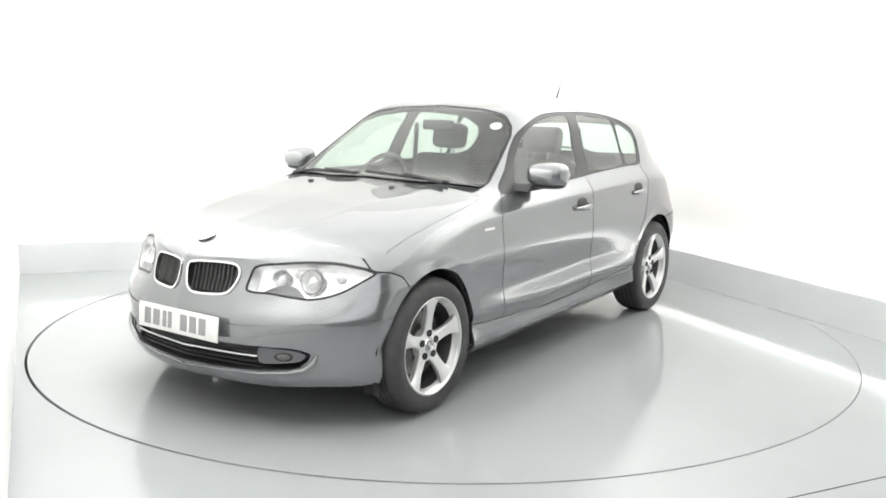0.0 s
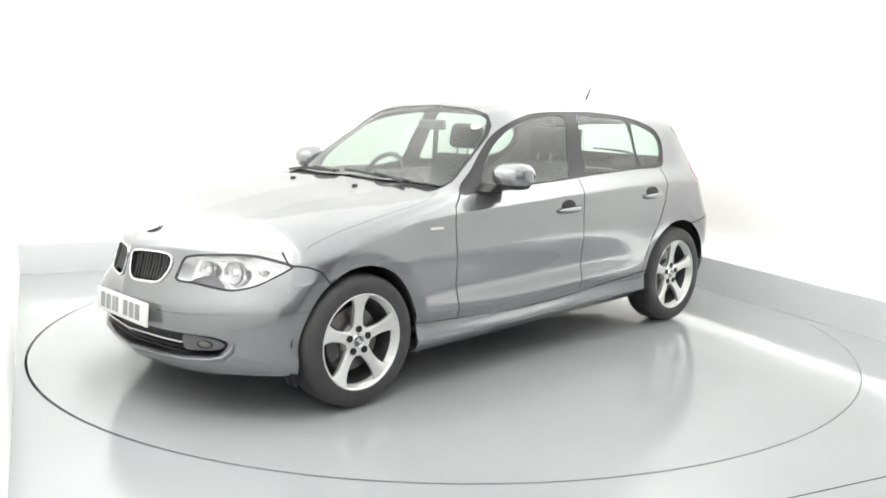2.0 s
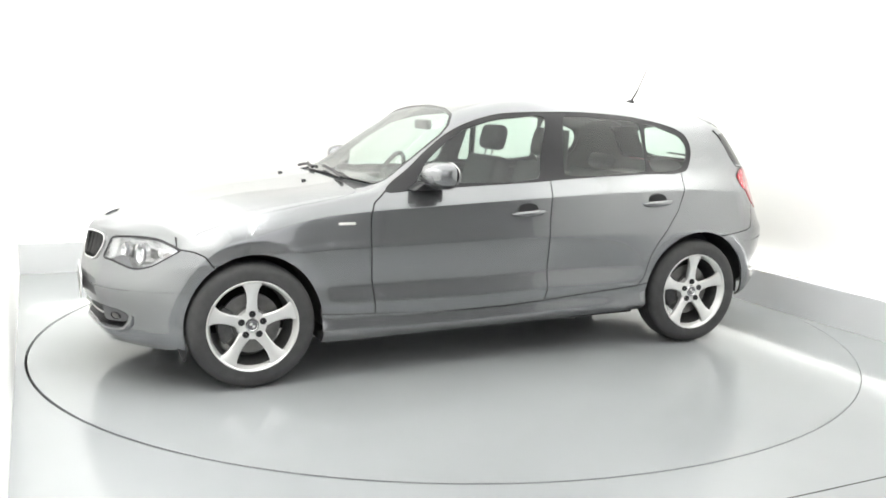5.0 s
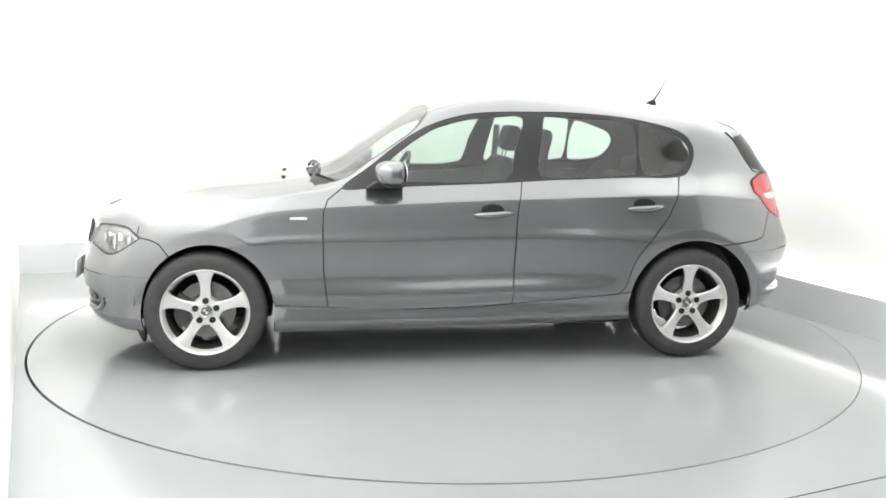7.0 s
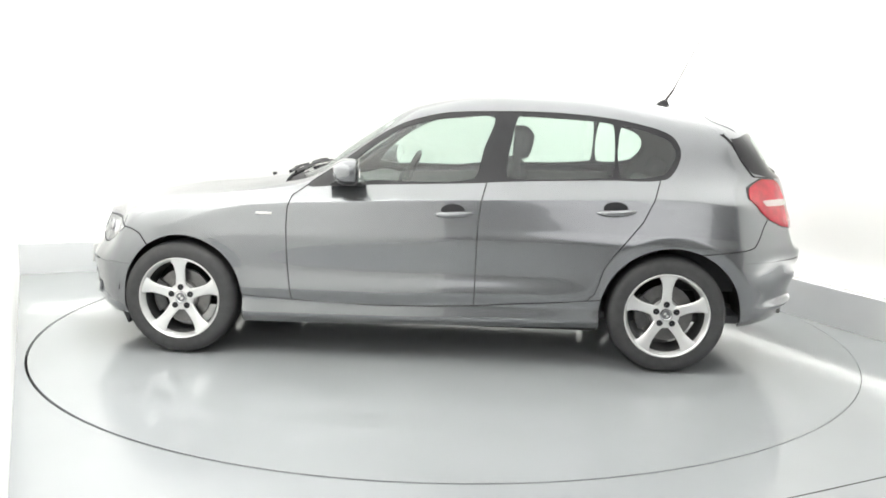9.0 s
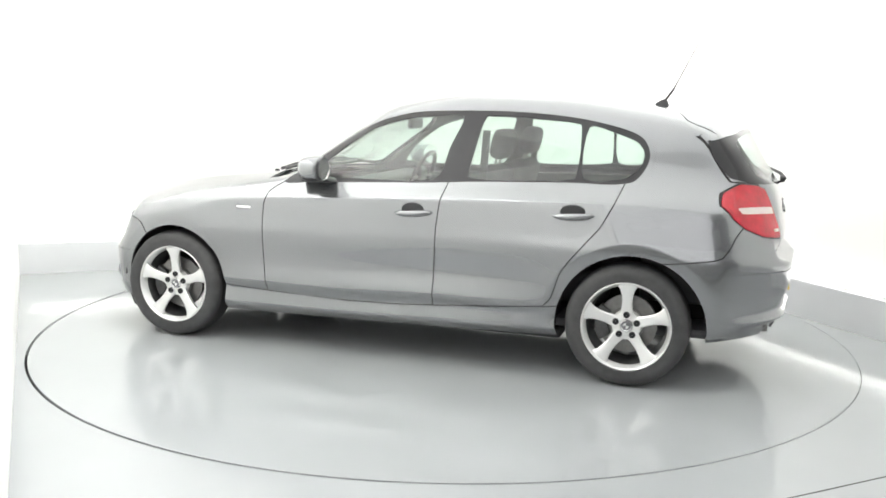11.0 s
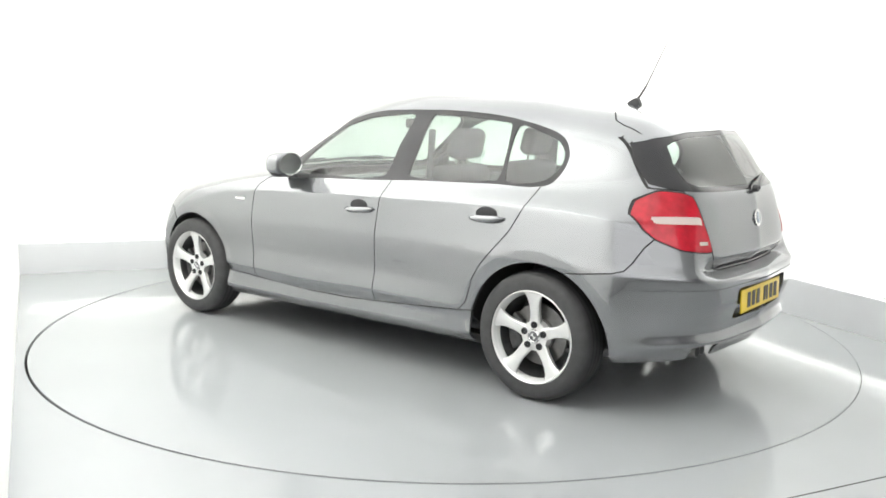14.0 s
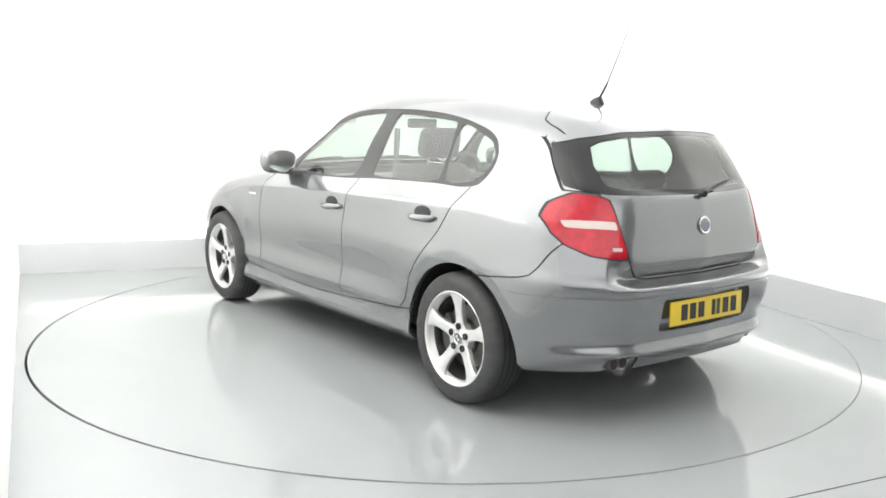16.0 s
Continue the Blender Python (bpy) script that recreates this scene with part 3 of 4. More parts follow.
def skin_part(name, regions, material_, parent, mirror="join", outer=0.0, thick=0.012, label="", solid=True, lid=True, tidy=True):
    """Mesh of some regions of the skin with their edges folded in. mirror: join (both halves in one), left or right."""
    sel = np.isin(skin.r, regions)
    sel = np.nonzero(sel)[0][largest(skin.t[sel])] if tidy else sel
    sides = {"join": (1, -1), "left": (1,), "right": (-1,)}[mirror]
    verts, faces, norms = [], [], []
    for sgn in sides:
        t = skin.t[sel] if sgn > 0 else skin.t[sel][:, ::-1]
        ids, inv = np.unique(t, return_inverse=True)
        t = inv.reshape(-1, 3)
        f = np.array([1.0, sgn, 1.0])
        v, n = skin.v[ids] * f, skin.n[ids] * f
        k = sum(len(a) for a in verts)
        front_v, back_v = v + n * outer, v + n * (outer - thick)
        count = {}
        for tri in t:
            for a, b in ((tri[0], tri[1]), (tri[1], tri[2]), (tri[2], tri[0])):
                count[(a, b)] = True
        rim = [(a, b) for a, b in count if (b, a) not in count and not (abs(v[a][1]) < 1e-5 and abs(v[b][1]) < 1e-5)]
        m = len(ids)
        if lid:
            verts.append(front_v), norms.append(n)
            faces += (t + k).tolist()
            k += m
        if solid:
            verts.append(back_v), norms.append(-n if lid else n)
            faces += ((t[:, ::-1] if lid else t) + k).tolist()
            k += m
            # the folded edge has vertices of its own, so that the skin stays smooth
            rv, rn = [], []
            for a, b in rim:
                d = front_v[b] - front_v[a]
                nn = np.cross(d, n[a])
                nn = nn / max(np.linalg.norm(nn), 1e-9) * (1 if lid else -1)
                q = len(rv)
                rv += [front_v[a], front_v[b], back_v[b], back_v[a]]
                rn += [nn] * 4
                faces.append([k + q + 3, k + q + 2, k + q + 1, k + q] if lid else [k + q, k + q + 1, k + q + 2, k + q + 3])
            if rv:
                verts.append(np.array(rv)), norms.append(np.array(rn))
    me = bpy.data.meshes.new(name)
    V, N = np.concatenate(verts), np.concatenate(norms)
    if mirror == "join":
        # weld the halves along the centre line
        seen, to = {}, np.arange(len(V))
        for i in np.nonzero(np.abs(V[:, 1]) < 1e-6)[0]:
            key = (*np.round(V[i] * 1e5).astype(int), *np.round(N[i] * 50).astype(int))
            to[i] = seen.setdefault(key, i)
        faces = [[int(to[i]) for i in f] for f in faces]
    me.from_pydata(V.tolist(), [], faces)
    me.shade_smooth()
    me.normals_split_custom_set_from_vertices(N.tolist())
    ob = new(name, me)
    return finish(ob, material_, parent, label)


def pairs(name, regions, material_, parent, **k):
    return [skin_part(name, regions, material_, parent, mirror=s, **k) for s in ("left", "right")]


def surface_at(plane, a, b, region_ok=None):
    """Skin point and normal whose two coordinates in a plane are nearest to (a, b)."""
    ax = ["xyz".index(c) for c in plane]
    lim = {"xz": skin.v[:, 1] > .4, "yz": skin.v[:, 0] > 0, "zy": skin.v[:, 0] < -1, "xy": skin.w > 5}[plane]
    p, q = (a, b) if plane != "zy" else (a, b)
    d = np.hypot(skin.v[:, ax[0]] - p, skin.v[:, ax[1]] - q) + np.where(lim, 0, 9)
    i = int(d.argmin())
    return Vector(skin.v[i]), Vector(skin.n[i])


# ---- the car ----
RED = material("red_lamp_plastic", (0.50, 0.012, 0.028), 0.16, coat=0.5, var=0.22, scale=22)
SMOKE = material("pale_lamp_band", (0.66, 0.56, 0.52), 0.15, coat=1.0, var=0.05)
REFLECTOR = material("lamp_reflector", (0.86, 0.86, 0.85), 0.2, 0.85, var=0.04)
LAMP_GREY = material("lamp_bezel_grey", (0.17, 0.17, 0.18), 0.3, 0.3, var=0.05)
YELLOW = material("yellow_plate", (0.83, 0.60, 0.04), 0.35, var=0.03, scale=10)
PLATE_WHITE = material("white_plate", (0.82, 0.82, 0.80), 0.35, var=0.02, scale=10)
INK = material("plate_ink", (0.02, 0.02, 0.02), 0.5)
# front plate ink lightened: wash-out by bright light is put into the colour
WASHED_INK = material("washed_out_plate_ink", (0.33, 0.33, 0.33), 0.5)
BADGE = material("badge_enamel", (0.16, 0.19, 0.23), 0.2, coat=1.0, var=0.05)
AMBER = material("pale_indicator", (0.85, 0.83, 0.80), 0.15, coat=1.0, var=0.03)

car = new("car")
tagged(car, "silver-grey five-door hatchback parked on the studio turntable", "car")

skin_part("body", [BODY], PAINT, car)
skin_part("seal", [GAP], SEAM, car, outer=-.007, thick=.006, tidy=False, label="black rubber shut-line seal")
skin_part("bonnet", [BONNET], PAINT, car)
skin_part("inner_lining", [BODY], LINING, car, outer=-.022, thick=.004, label="grey inner pillar and quarter trim")
pairs("front_door", [DOOR_F], PAINT, car)
pairs("rear_door", [DOOR_R], PAINT, car)
pairs("sill", [SILL_PANEL], PAINT, car)
bumper_f = skin_part("front_bumper", [BUMPER_F], PAINT, car)
bumper_r = skin_part("rear_bumper", [BUMPER_R], PAINT, car)
pairs("crease", [GROOVE], PAINT, bumper_f, outer=-.004, thick=.008, tidy=False)
skin_part("crease", [GROOVE_R], PAINT, bumper_r, outer=-.004, thick=.008, tidy=False)
skin_part("plate_recess", [RECESS], PAINT, bumper_r, outer=0, thick=.03, lid=False)
tailgate = skin_part("tailgate", [HATCH], PAINT, car)
skin_part("window_frame", [FRAME], BLACK, car, outer=-.004, label="matt black window surround and pillar")
for nm, rg in (("front_side_window", PANE_F), ("rear_side_window", PANE_R), ("quarter_window", PANE_Q)):
    for o in pairs(nm, [rg], GLASS_SIDE, car, outer=-.006, solid=False, label="green-tinted side glass"):
        o.visible_shadow = False
for o in (skin_part("windscreen", [SCREEN], GLASS_SIDE, car, outer=-.004, solid=False, label="clear windscreen glass"), skin_part("rear_window", [REAR_GLASS], GLASS_SIDE, tailgate, outer=-.004, solid=False, label="tinted rear window glass")):
    o.visible_shadow = False
skin_part("windscreen_seal", [SCREEN_EDGE], GLOSS_BLACK, car, outer=-.003)
skin_part("rear_window_band", [REAR_EDGE], GLOSS_BLACK, tailgate, outer=-.003, label="black printed glass border")
skin_part("cowl", [COWL], BLACK, car, outer=-.02, label="black scuttle panel under the wipers")


def headlamp(s):
    lamp = skin_part("headlamp", [HEADLAMP, HEAD_LOW], GLASS_LAMP, car, mirror=s, outer=-.001, solid=False, label="clear headlamp lens")
    lamp.visible_shadow = False
    skin_part("housing", [HEADLAMP], REFLECTOR, lamp, mirror=s, outer=-.003, thick=.050, lid=False)
    skin_part("lower_bezel", [HEAD_LOW], LAMP_GREY, lamp, mirror=s, outer=-.010, thick=.040, label="dark grey lower bezel")
    skin_part("seal", [HEAD_EDGE], BLACK, lamp, mirror=s, outer=-.002)
    sg = 1 if s == "left" else -1
    q = Vector((0.94, 0.3, 0.12)).to_track_quat("Y", "Z").to_matrix().to_4x4()

    def fitting(nm, prof, mat, y, z, deep, steps=32):
        p, n = surface_at("yz", y, z)
        bm = lathe_bm(prof, steps)
        bmesh.ops.transform(bm, matrix=Matrix.Translation(p - n * deep) @ q, verts=bm.verts[:])
        if sg < 0:
            bmesh.ops.scale(bm, vec=(1, -1, 1), verts=bm.verts[:])
            bmesh.ops.reverse_faces(bm, faces=bm.faces[:])
        part(nm, bm, mat, lamp)

    for y, z, r in ((.435, .668, .034), (.555, .662, .047)):
        fitting("reflector", [(r * 1.14, .0), (r * 1.10, .028), (r, .030), (r * .9, .024), (r * .74, .004), (r * .5, -.006)], REFLECTOR, y, z, .040)
        fitting("projector", [(r * .56, -.006), (r * .54, .012), (r * .44, .020), (r * .2, .025), (.001, .026)], CHROME, y, z, .040)
        fitting("bezel", [(r * 1.02, .024), (r * 1.05, .031), (r * 1.10, .029), (r * 1.12, .02)], LAMP_GREY, y, z, .040)
    fitting("position_lamp", [(.020, .0), (.018, .010), (.010, .015), (.001, .016)], AMBER, .640, .675, .034, 20)
    fitting("position_lamp", [(.017, .0), (.015, .010), (.008, .014), (.001, .015)], AMBER, .495, .690, .034, 20)
    return lamp


def taillamp(s):
    lamp = skin_part("tail_lamp", [TAILLAMP], RED, car, mirror=s, outer=.003, thick=.02, label="red tail lamp with a pale band")
    skin_part("band", [TAIL_BAND], SMOKE, lamp, mirror=s, outer=.004, thick=.02, label="pale reversing-light band")
    skin_part("seal", [TAIL_EDGE], BLACK, lamp, mirror=s, outer=-.002)
    skin_part("backing", [TAILLAMP, TAIL_BAND, TAIL_EDGE], LINING, lamp, mirror=s, outer=-.032, thick=.004)
    sg = 1 if s == "left" else -1
    p, n = surface_at("zy", .805, .51)
    bm = box_bm(-.022, .022, -.002, .002, -.008, .008, .0015)
    q = n.to_track_quat("Y", "Z").to_matrix().to_4x4()
    bmesh.ops.transform(bm, matrix=Matrix.Translation(p + n * .004) @ q, verts=bm.verts[:])
    if sg < 0:
        bmesh.ops.scale(bm, vec=(1, -1, 1), verts=bm.verts[:])
        bmesh.ops.reverse_faces(bm, faces=bm.faces[:])
    part("mark", bm, SMOKE, lamp, "small pale moulded mark")
    return lamp


for s in ("left", "right"):
    headlamp(s)
    taillamp(s)


def kidney_grille(s):
    sg = 1 if s == "left" else -1
    grille = skin_part("grille", [KIDNEY_EDGE], CHROME, bumper_f, mirror=s, outer=.007, thick=.03, label="chrome-framed black grille")
    skin_part("backing", [KIDNEY], UNDER, grille, mirror=s, outer=-.002, thick=.05, lid=False)
    for i in range(11):
        y = .046 + i * .0200
        p0, n0 = surface_at("yz", y, .70)
        p1, n1 = surface_at("yz", y, .65)
        p2, n2 = surface_at("yz", y, .60)
        zt = .706 if 0 < i < 10 else .695
        bm = tube_bm([(p0.x - .010, y * sg, zt), (p1.x - .012, y * sg, .65), (p2.x - .010, y * sg, .594)], .0038, 6)
        part("slat", bm, DARK_METAL, grille)


kidney_grille("left")
kidney_grille("right")

intake = skin_part("air_intake", [INTAKE, FOG], BLACK, bumper_f, outer=-.001, thick=.07, lid=False, label="black lower air intake")
pts = []
for i in range(-16, 17):
    y = i * .0243
    p, n = surface_at("yz", abs(y), .325)
    pts.append((p.x - .012, y, .338))
part("trim_bar", tube_bm(pts, .0045, 8), ALLOY, intake, "silver trim bar")
for i, z in enumerate((.345, .305, .285)):
    pts = []
    for k in range(-16, 17):
        y = k * .0243
        p, n = surface_at("yz", abs(y), z)
        pts.append((p.x - .035, y, z))
    part("mesh_bar", tube_bm(pts, .004, 6), BLACK, intake)
for sg in (1, -1):
    fog = skin_part("fog_lamp", [FOG], LAMP_GREY, bumper_f, mirror="left" if sg > 0 else "right", outer=-.014, thick=.012, label="grey fog lamp panel with a small lens")
    p, n = surface_at("yz", .50, .340)
    for nm, prof, mat in (("bezel", [(.030, -.004), (.030, .004), (.026, .006), (.024, .002)], BLACK), ("lens", [(.024, .002), (.016, .0045), (.001, .006)], STEEL)):
        bm = lathe_bm(prof, 28)
        bmesh.ops.scale(bm, vec=(1.3, 1, .62), verts=bm.verts[:])
        bmesh.ops.transform(bm, matrix=Matrix.Translation(p - n * .013) @ n.to_track_quat("Y", "Z").to_matrix().to_4x4(), verts=bm.verts[:])
        if sg < 0:
            bmesh.ops.scale(bm, vec=(1, -1, 1), verts=bm.verts[:])
            bmesh.ops.reverse_faces(bm, faces=bm.faces[:])
        part(nm, bm, mat, fog)

# bright lip under the intake, rising into a blade at each end
for sg in (1, -1):
    pts = [surface_at("yz", y, z) for y, z in ((.02, .250), (.22, .255), (.40, .263), (.51, .273), (.57, .288), (.604, .318), (.618, .356))]
    part("corner_blade", tube_bm([(p.x + .001, p.y * sg, p.z) for p, n in pts], [.005, .006, .008, .011, .015, .014, .005], 8), PAINT, bumper_f)


def number_plate(x, z, yaw_sign, mat, label, tilt, ink):
    plate = part("number_plate", box_bm(-.004, .004, -.26, .26, -.0555, .0555, .003), mat, car, label)
    plate.matrix_basis = pose(x, 0, z, 0, tilt, 0)
    # plain bars in place of the characters
    for i, y in enumerate((-.195, -.135, -.080, -.045, .045, .105, .165)):
        wide = .012 if i in (2, 3) else .021
        o = part("bar", box_bm(-.0015, .0015, y - wide, y + wide, -.036, .036), ink, plate, smooth=False)
        o.location = (.0045 * yaw_sign, 0, 0)
    return plate


plate_f = number_plate(2.088, .447, 1, PLATE_WHITE, "white front number plate with plain bars", -4, WASHED_INK)
plate_r = number_plate(-2.114, .515, -1, YELLOW, "yellow rear number plate with plain bars", 2, INK)


def roundel(c, n, r, parent):
    q = Vector(n).to_track_quat("Y", "Z").to_matrix().to_4x4()
    badge = None
    for nm, prof, mat in (("badge", [(r, 0), (r, .004), (r * .9, .006), (r * .74, .004), (r * .70, .003)], CHROME), ("disc", [(r * .74, .0045), (r * .4, .006), (.001, .0065)], BADGE)):
        bm = lathe_bm(prof, 32)
        bmesh.ops.transform(bm, matrix=Matrix.Translation(c) @ q, verts=bm.verts[:])
        o = part(nm, bm, mat, badge or parent, "round chrome-rimmed badge" if not badge else "")
        badge = badge or o


roundel(Vector((1.916, 0, .8075)), Vector((.36, 0, .93)), .041, car)
p, n = surface_at("zy", .892, 0.0)
roundel(p + n * .001, n, .041, tailgate)


def door_handle(x, z, sg, door_name):
    p, n = surface_at("xz", x, z)
    ang = math.degrees(math.atan2(n.x, n.y))
    base = Matrix.Translation((p.x, p.y * sg, p.z))
    bm = lathe_bm([(.001, .003), (.044, .003), (.052, .0015), (.056, -.006)], 32)
    bmesh.ops.scale(bm, vec=(1.2, 1, .66), verts=bm.verts[:])
    bmesh.ops.translate(bm, verts=bm.verts[:], vec=(0, 0, .008))
    if sg < 0:
        bmesh.ops.scale(bm, vec=(1, -1, 1), verts=bm.verts[:])
        bmesh.ops.reverse_faces(bm, faces=bm.faces[:])
    bmesh.ops.transform(bm, matrix=base, verts=bm.verts[:])
    dish = part("handle", bm, BLACK, car, "painted door handle over a dark grip dish")
    prof, pts, rad = 15, [], []
    for i in range(prof):
        u = i / (prof - 1) * 2 - 1
        pts.append((p.x - .005 + u * .105, p.y + .012 + .026 * (1 - u * u), p.z - .012 + .004 * u * u - .006 * u))
        rad.append(max(.017 * (1 - abs(u) ** 3.2) ** .6, .003))
    bm = tube_bm([(a, b * sg, c) for a, b, c in pts], rad, 12)
    for v in bm.verts:
        v.co.y = p.y * sg + (v.co.y - p.y * sg) * .8
    part("grip", bm, PAINT, dish)


for sg in (1, -1):
    door_handle(-.176, .836, sg, "front_door")
    door_handle(-1.035, .870, sg, "rear_door")
    p, n = surface_at("xz", .846, .803)
    part("side_indicator", box_bm(p.x - .045, p.x + .045, p.y * sg - .006, p.y * sg + .006, p.z - .007, p.z + .007, .004), AMBER, car, "slim pale side indicator")


def door_mirror(sg):
    shell = bmesh.new()
    bmesh.ops.create_uvsphere(shell, u_segments=32, v_segments=20, radius=1)
    for v in shell.verts:
        x, y, z = v.co
        v.co = Vector(((x * .092 if x > 0 else math.copysign(abs(x) ** .4, x) * .040), math.copysign(abs(y) ** .62, y) * .112, math.copysign(abs(z) ** .62, z) * .066 * (1 - .12 * (1 if y < 0 else 0) * abs(y))))
    bmesh.ops.transform(shell, matrix=Matrix.Translation((.365, .885 * sg, 1.047)) @ Matrix.Rotation(radians(8 * sg), 4, "Z"), verts=shell.verts[:])
    mirror = part("door_mirror", shell, PAINT, car, "body-coloured door mirror on a dark foot")
    part("foot", prism_bm([(.50, .962), (.30, .965), (.32, .985), (.44, 1.0)], "y", .725 * sg, .84 * sg, .006), BLACK, mirror)
    bm = lathe_bm([(.001, 0), (.9, 0), (1, .1), (1.02, .3)], 28)
    bmesh.ops.scale(bm, vec=(.098, .012, .062), verts=bm.verts[:])
    bmesh.ops.transform(bm, matrix=Matrix.Translation((.322, .885 * sg, 1.047)) @ Matrix.Rotation(radians(90 + 8 * sg), 4, "Z"), verts=bm.verts[:])
    part("mirror_glass", bm, CHROME, mirror)
    lip = bmesh.new()
    bmesh.ops.create_uvsphere(lip, u_segments=28, v_segments=14, radius=1)
    for v in lip.verts:
        x, y, z = v.co
        v.co = Vector(((x * .078 if x > 0 else x * .036), math.copysign(abs(y) ** .62, y) * .100, z * .026))
    bmesh.ops.transform(lip, matrix=Matrix.Translation((.362, .883 * sg, .998)) @ Matrix.Rotation(radians(8 * sg), 4, "Z"), verts=lip.verts[:])
    part("lower_trim", lip, BLACK, mirror, "dark lower mirror trim")


door_mirror(1)
door_mirror(-1)

# roof aerial
aerial = part("aerial", prism_bm([(-1.33, 1.416), (-1.35, 1.440), (-1.385, 1.458), (-1.405, 1.455), (-1.425, 1.408)], "y", -.018, .018, .008), BLACK, car, "black roof aerial with a thin whip")
part("whip", tube_bm([(-1.395, 0, 1.450), (-1.437, 0, 1.513), (-1.447, 0, 1.533), (-1.580, 0, 1.815)], [.007, .0062, .0036, .0028], 8), BLACK, aerial)


def wiper(points, parent):
    arm = part("wiper", tube_bm(points, [.010, .008, .006, .005][:len(points)], 8), BLACK, parent)
    return arm


def screen_point(x, y, up):
    p, n = surface_at("xy", x, abs(y))
    return (p.x + n.x * up, math.copysign(p.y, y) if y else 0, p.z + n.z * up)


for a, b in ((.50, -.05), (-.10, -.60)):
    arm = wiper([screen_point(.775, a, .02), screen_point(.765, a * .7 + b * .3, .03), screen_point(.735, (a + b) / 2, .03)], car)
    part("blade", tube_bm([screen_point(.745 - .02 * i / 8, a + (b - a) * i / 8, .016) for i in range(9)], .009, 6), BLACK, arm)
for y in (.28, -.28):
    p, n = surface_at("xy", .93, abs(y))
    part("washer_jet", box_bm(p.x - .012, p.x + .012, y - .012, y + .012, p.z - .002, p.z + .009, .004), BLACK, car)
rear_wiper = part("rear_wiper", tube_bm([(-2.062, .0, 1.035), (-2.045, -.06, 1.06), (-2.00, -.20, 1.075), (-1.965, -.33, 1.082)], [.013, .010, .008, .006], 8), BLACK, tailgate, "black rear wiper")
part("spindle", lathe_bm([(.001, .018), (.016, .016), (.02, 0), (.02, -.01)], 20), BLACK, rear_wiper).matrix_basis = pose(-2.05, 0, 1.032, 0, 0, 90)


# wheels
def wheel():
    hub = new("wheel")
    hub.parent = car
    tagged(hub, "five-spoke silver alloy wheel with black tyre")
    tyre = [(.222, .088), (.232, .100), (.262, .1045), (.288, .100), (.303, .088), (.311, .070), (.3145, .045), (.316, 0), (.3145, -.045), (.311, -.07), (.300, -.09), (.262, -.104), (.222, -.09)]
    part("tyre", lathe_bm(tyre, 96), RUBBER, hub, "black tyre")
    for y in (-.048, -.016, .016, .048):
        part("tread_groove", lathe_bm([(.3162, y - .004), (.3168, y), (.3162, y + .004)], 72), SEAM, hub)
    rim = part("rim", lathe_bm([(.213, .082), (.2175, .094), (.224, .098), (.2295, .094), (.229, .085), (.222, .08), (.206, .06), (.198, .02), (.196, -.06), (.21, -.09)], 96), ALLOY, hub, "silver alloy rim")
    part("barrel", lathe_bm([(.204, .055), (.195, .02), (.193, -.088)], 64), DARK_METAL, rim)
    for k in range(5):
        a = math.pi / 2 + k * 2 * math.pi / 5
        prof = [(.030, .030, .064), (.055, .033, .064), (.085, .028, .066), (.12, .0255, .071), (.155, .028, .077), (.185, .036, .083), (.205, .048, .087), (.219, .062, .088)]
        bm = bmesh.new()
        rings = []
        for r, hw, y in prof:
            rings.append([bm.verts.new(c) for c in ((r, y - .032, -hw * .8), (r, y - .006, -hw), (r, y, -hw * .72), (r, y - .001, 0), (r, y, hw * .72), (r, y - .006, hw), (r, y - .032, hw * .8))])
        for p, q in zip(rings, rings[1:]):
            for i in range(6):
                bm.faces.new((p[i], p[i + 1], q[i + 1], q[i]))
            bm.faces.new((p[6], p[0], q[0], q[6]))
        bm.faces.new(rings[0])
        bm.faces.new(rings[-1])
        bmesh.ops.recalc_face_normals(bm, faces=bm.faces[:])
        bmesh.ops.rotate(bm, verts=bm.verts[:], matrix=Matrix.Rotation(-a, 3, "Y"))
        part("spoke", bm, ALLOY, rim)
        c, s = math.cos(a), math.sin(a)
        # shallow black cup: the shade of a deep bolt well put into colour
        bm = lathe_bm([(.001, .0668), (.012, .0668), (.0150, .0700), (.0166, .0698), (.0172, .05)], 16)
        bmesh.ops.translate(bm, verts=bm.verts[:], vec=(.056 * c, 0, .056 * s))
        part("bolt_well", bm, BLACK, rim)
    part("hub_face", lathe_bm([(.034, .058), (.036, .066), (.050, .064), (.072, .061), (.078, .03)], 40), ALLOY, rim)
    cap = part("hub_cap", lathe_bm([(.001, .070), (.018, .070), (.024, .068)], 32), LAMP_GREY, rim, "round centre cap")
    for k in (0, 1):
        arc = [(0.001, 0.001)] + [(.015 * math.cos(math.pi * (k + i / 12)), .015 * math.sin(math.pi * (k + i / 12))) for i in range(7)]
        part("quadrant", prism_bm(arc, "y", .0702, .0712), ALLOY, cap)
    part("hub_ring", lathe_bm([(.023, .068), (.026, .071), (.031, .070), (.035, .064)], 32), CHROME, rim)
    part("brake_disc", lathe_bm([(.055, .03), (.085, .028), (.088, .012), (.150, .012), (.150, -.01), (.088, -.012)], 64), STEEL, hub)
    cal = []
    for i in range(9):
        t = radians(-35 + 70 * i / 8)
        cal.append((.165 * math.cos(t), .165 * math.sin(t)))
    cal += [(.10 * math.cos(radians(a)), .10 * math.sin(radians(a))) for a in (35, 0, -35)]
    part("caliper", prism_bm(cal, "y", -.03, .038, .006), DARK_METAL, hub)
    return hub


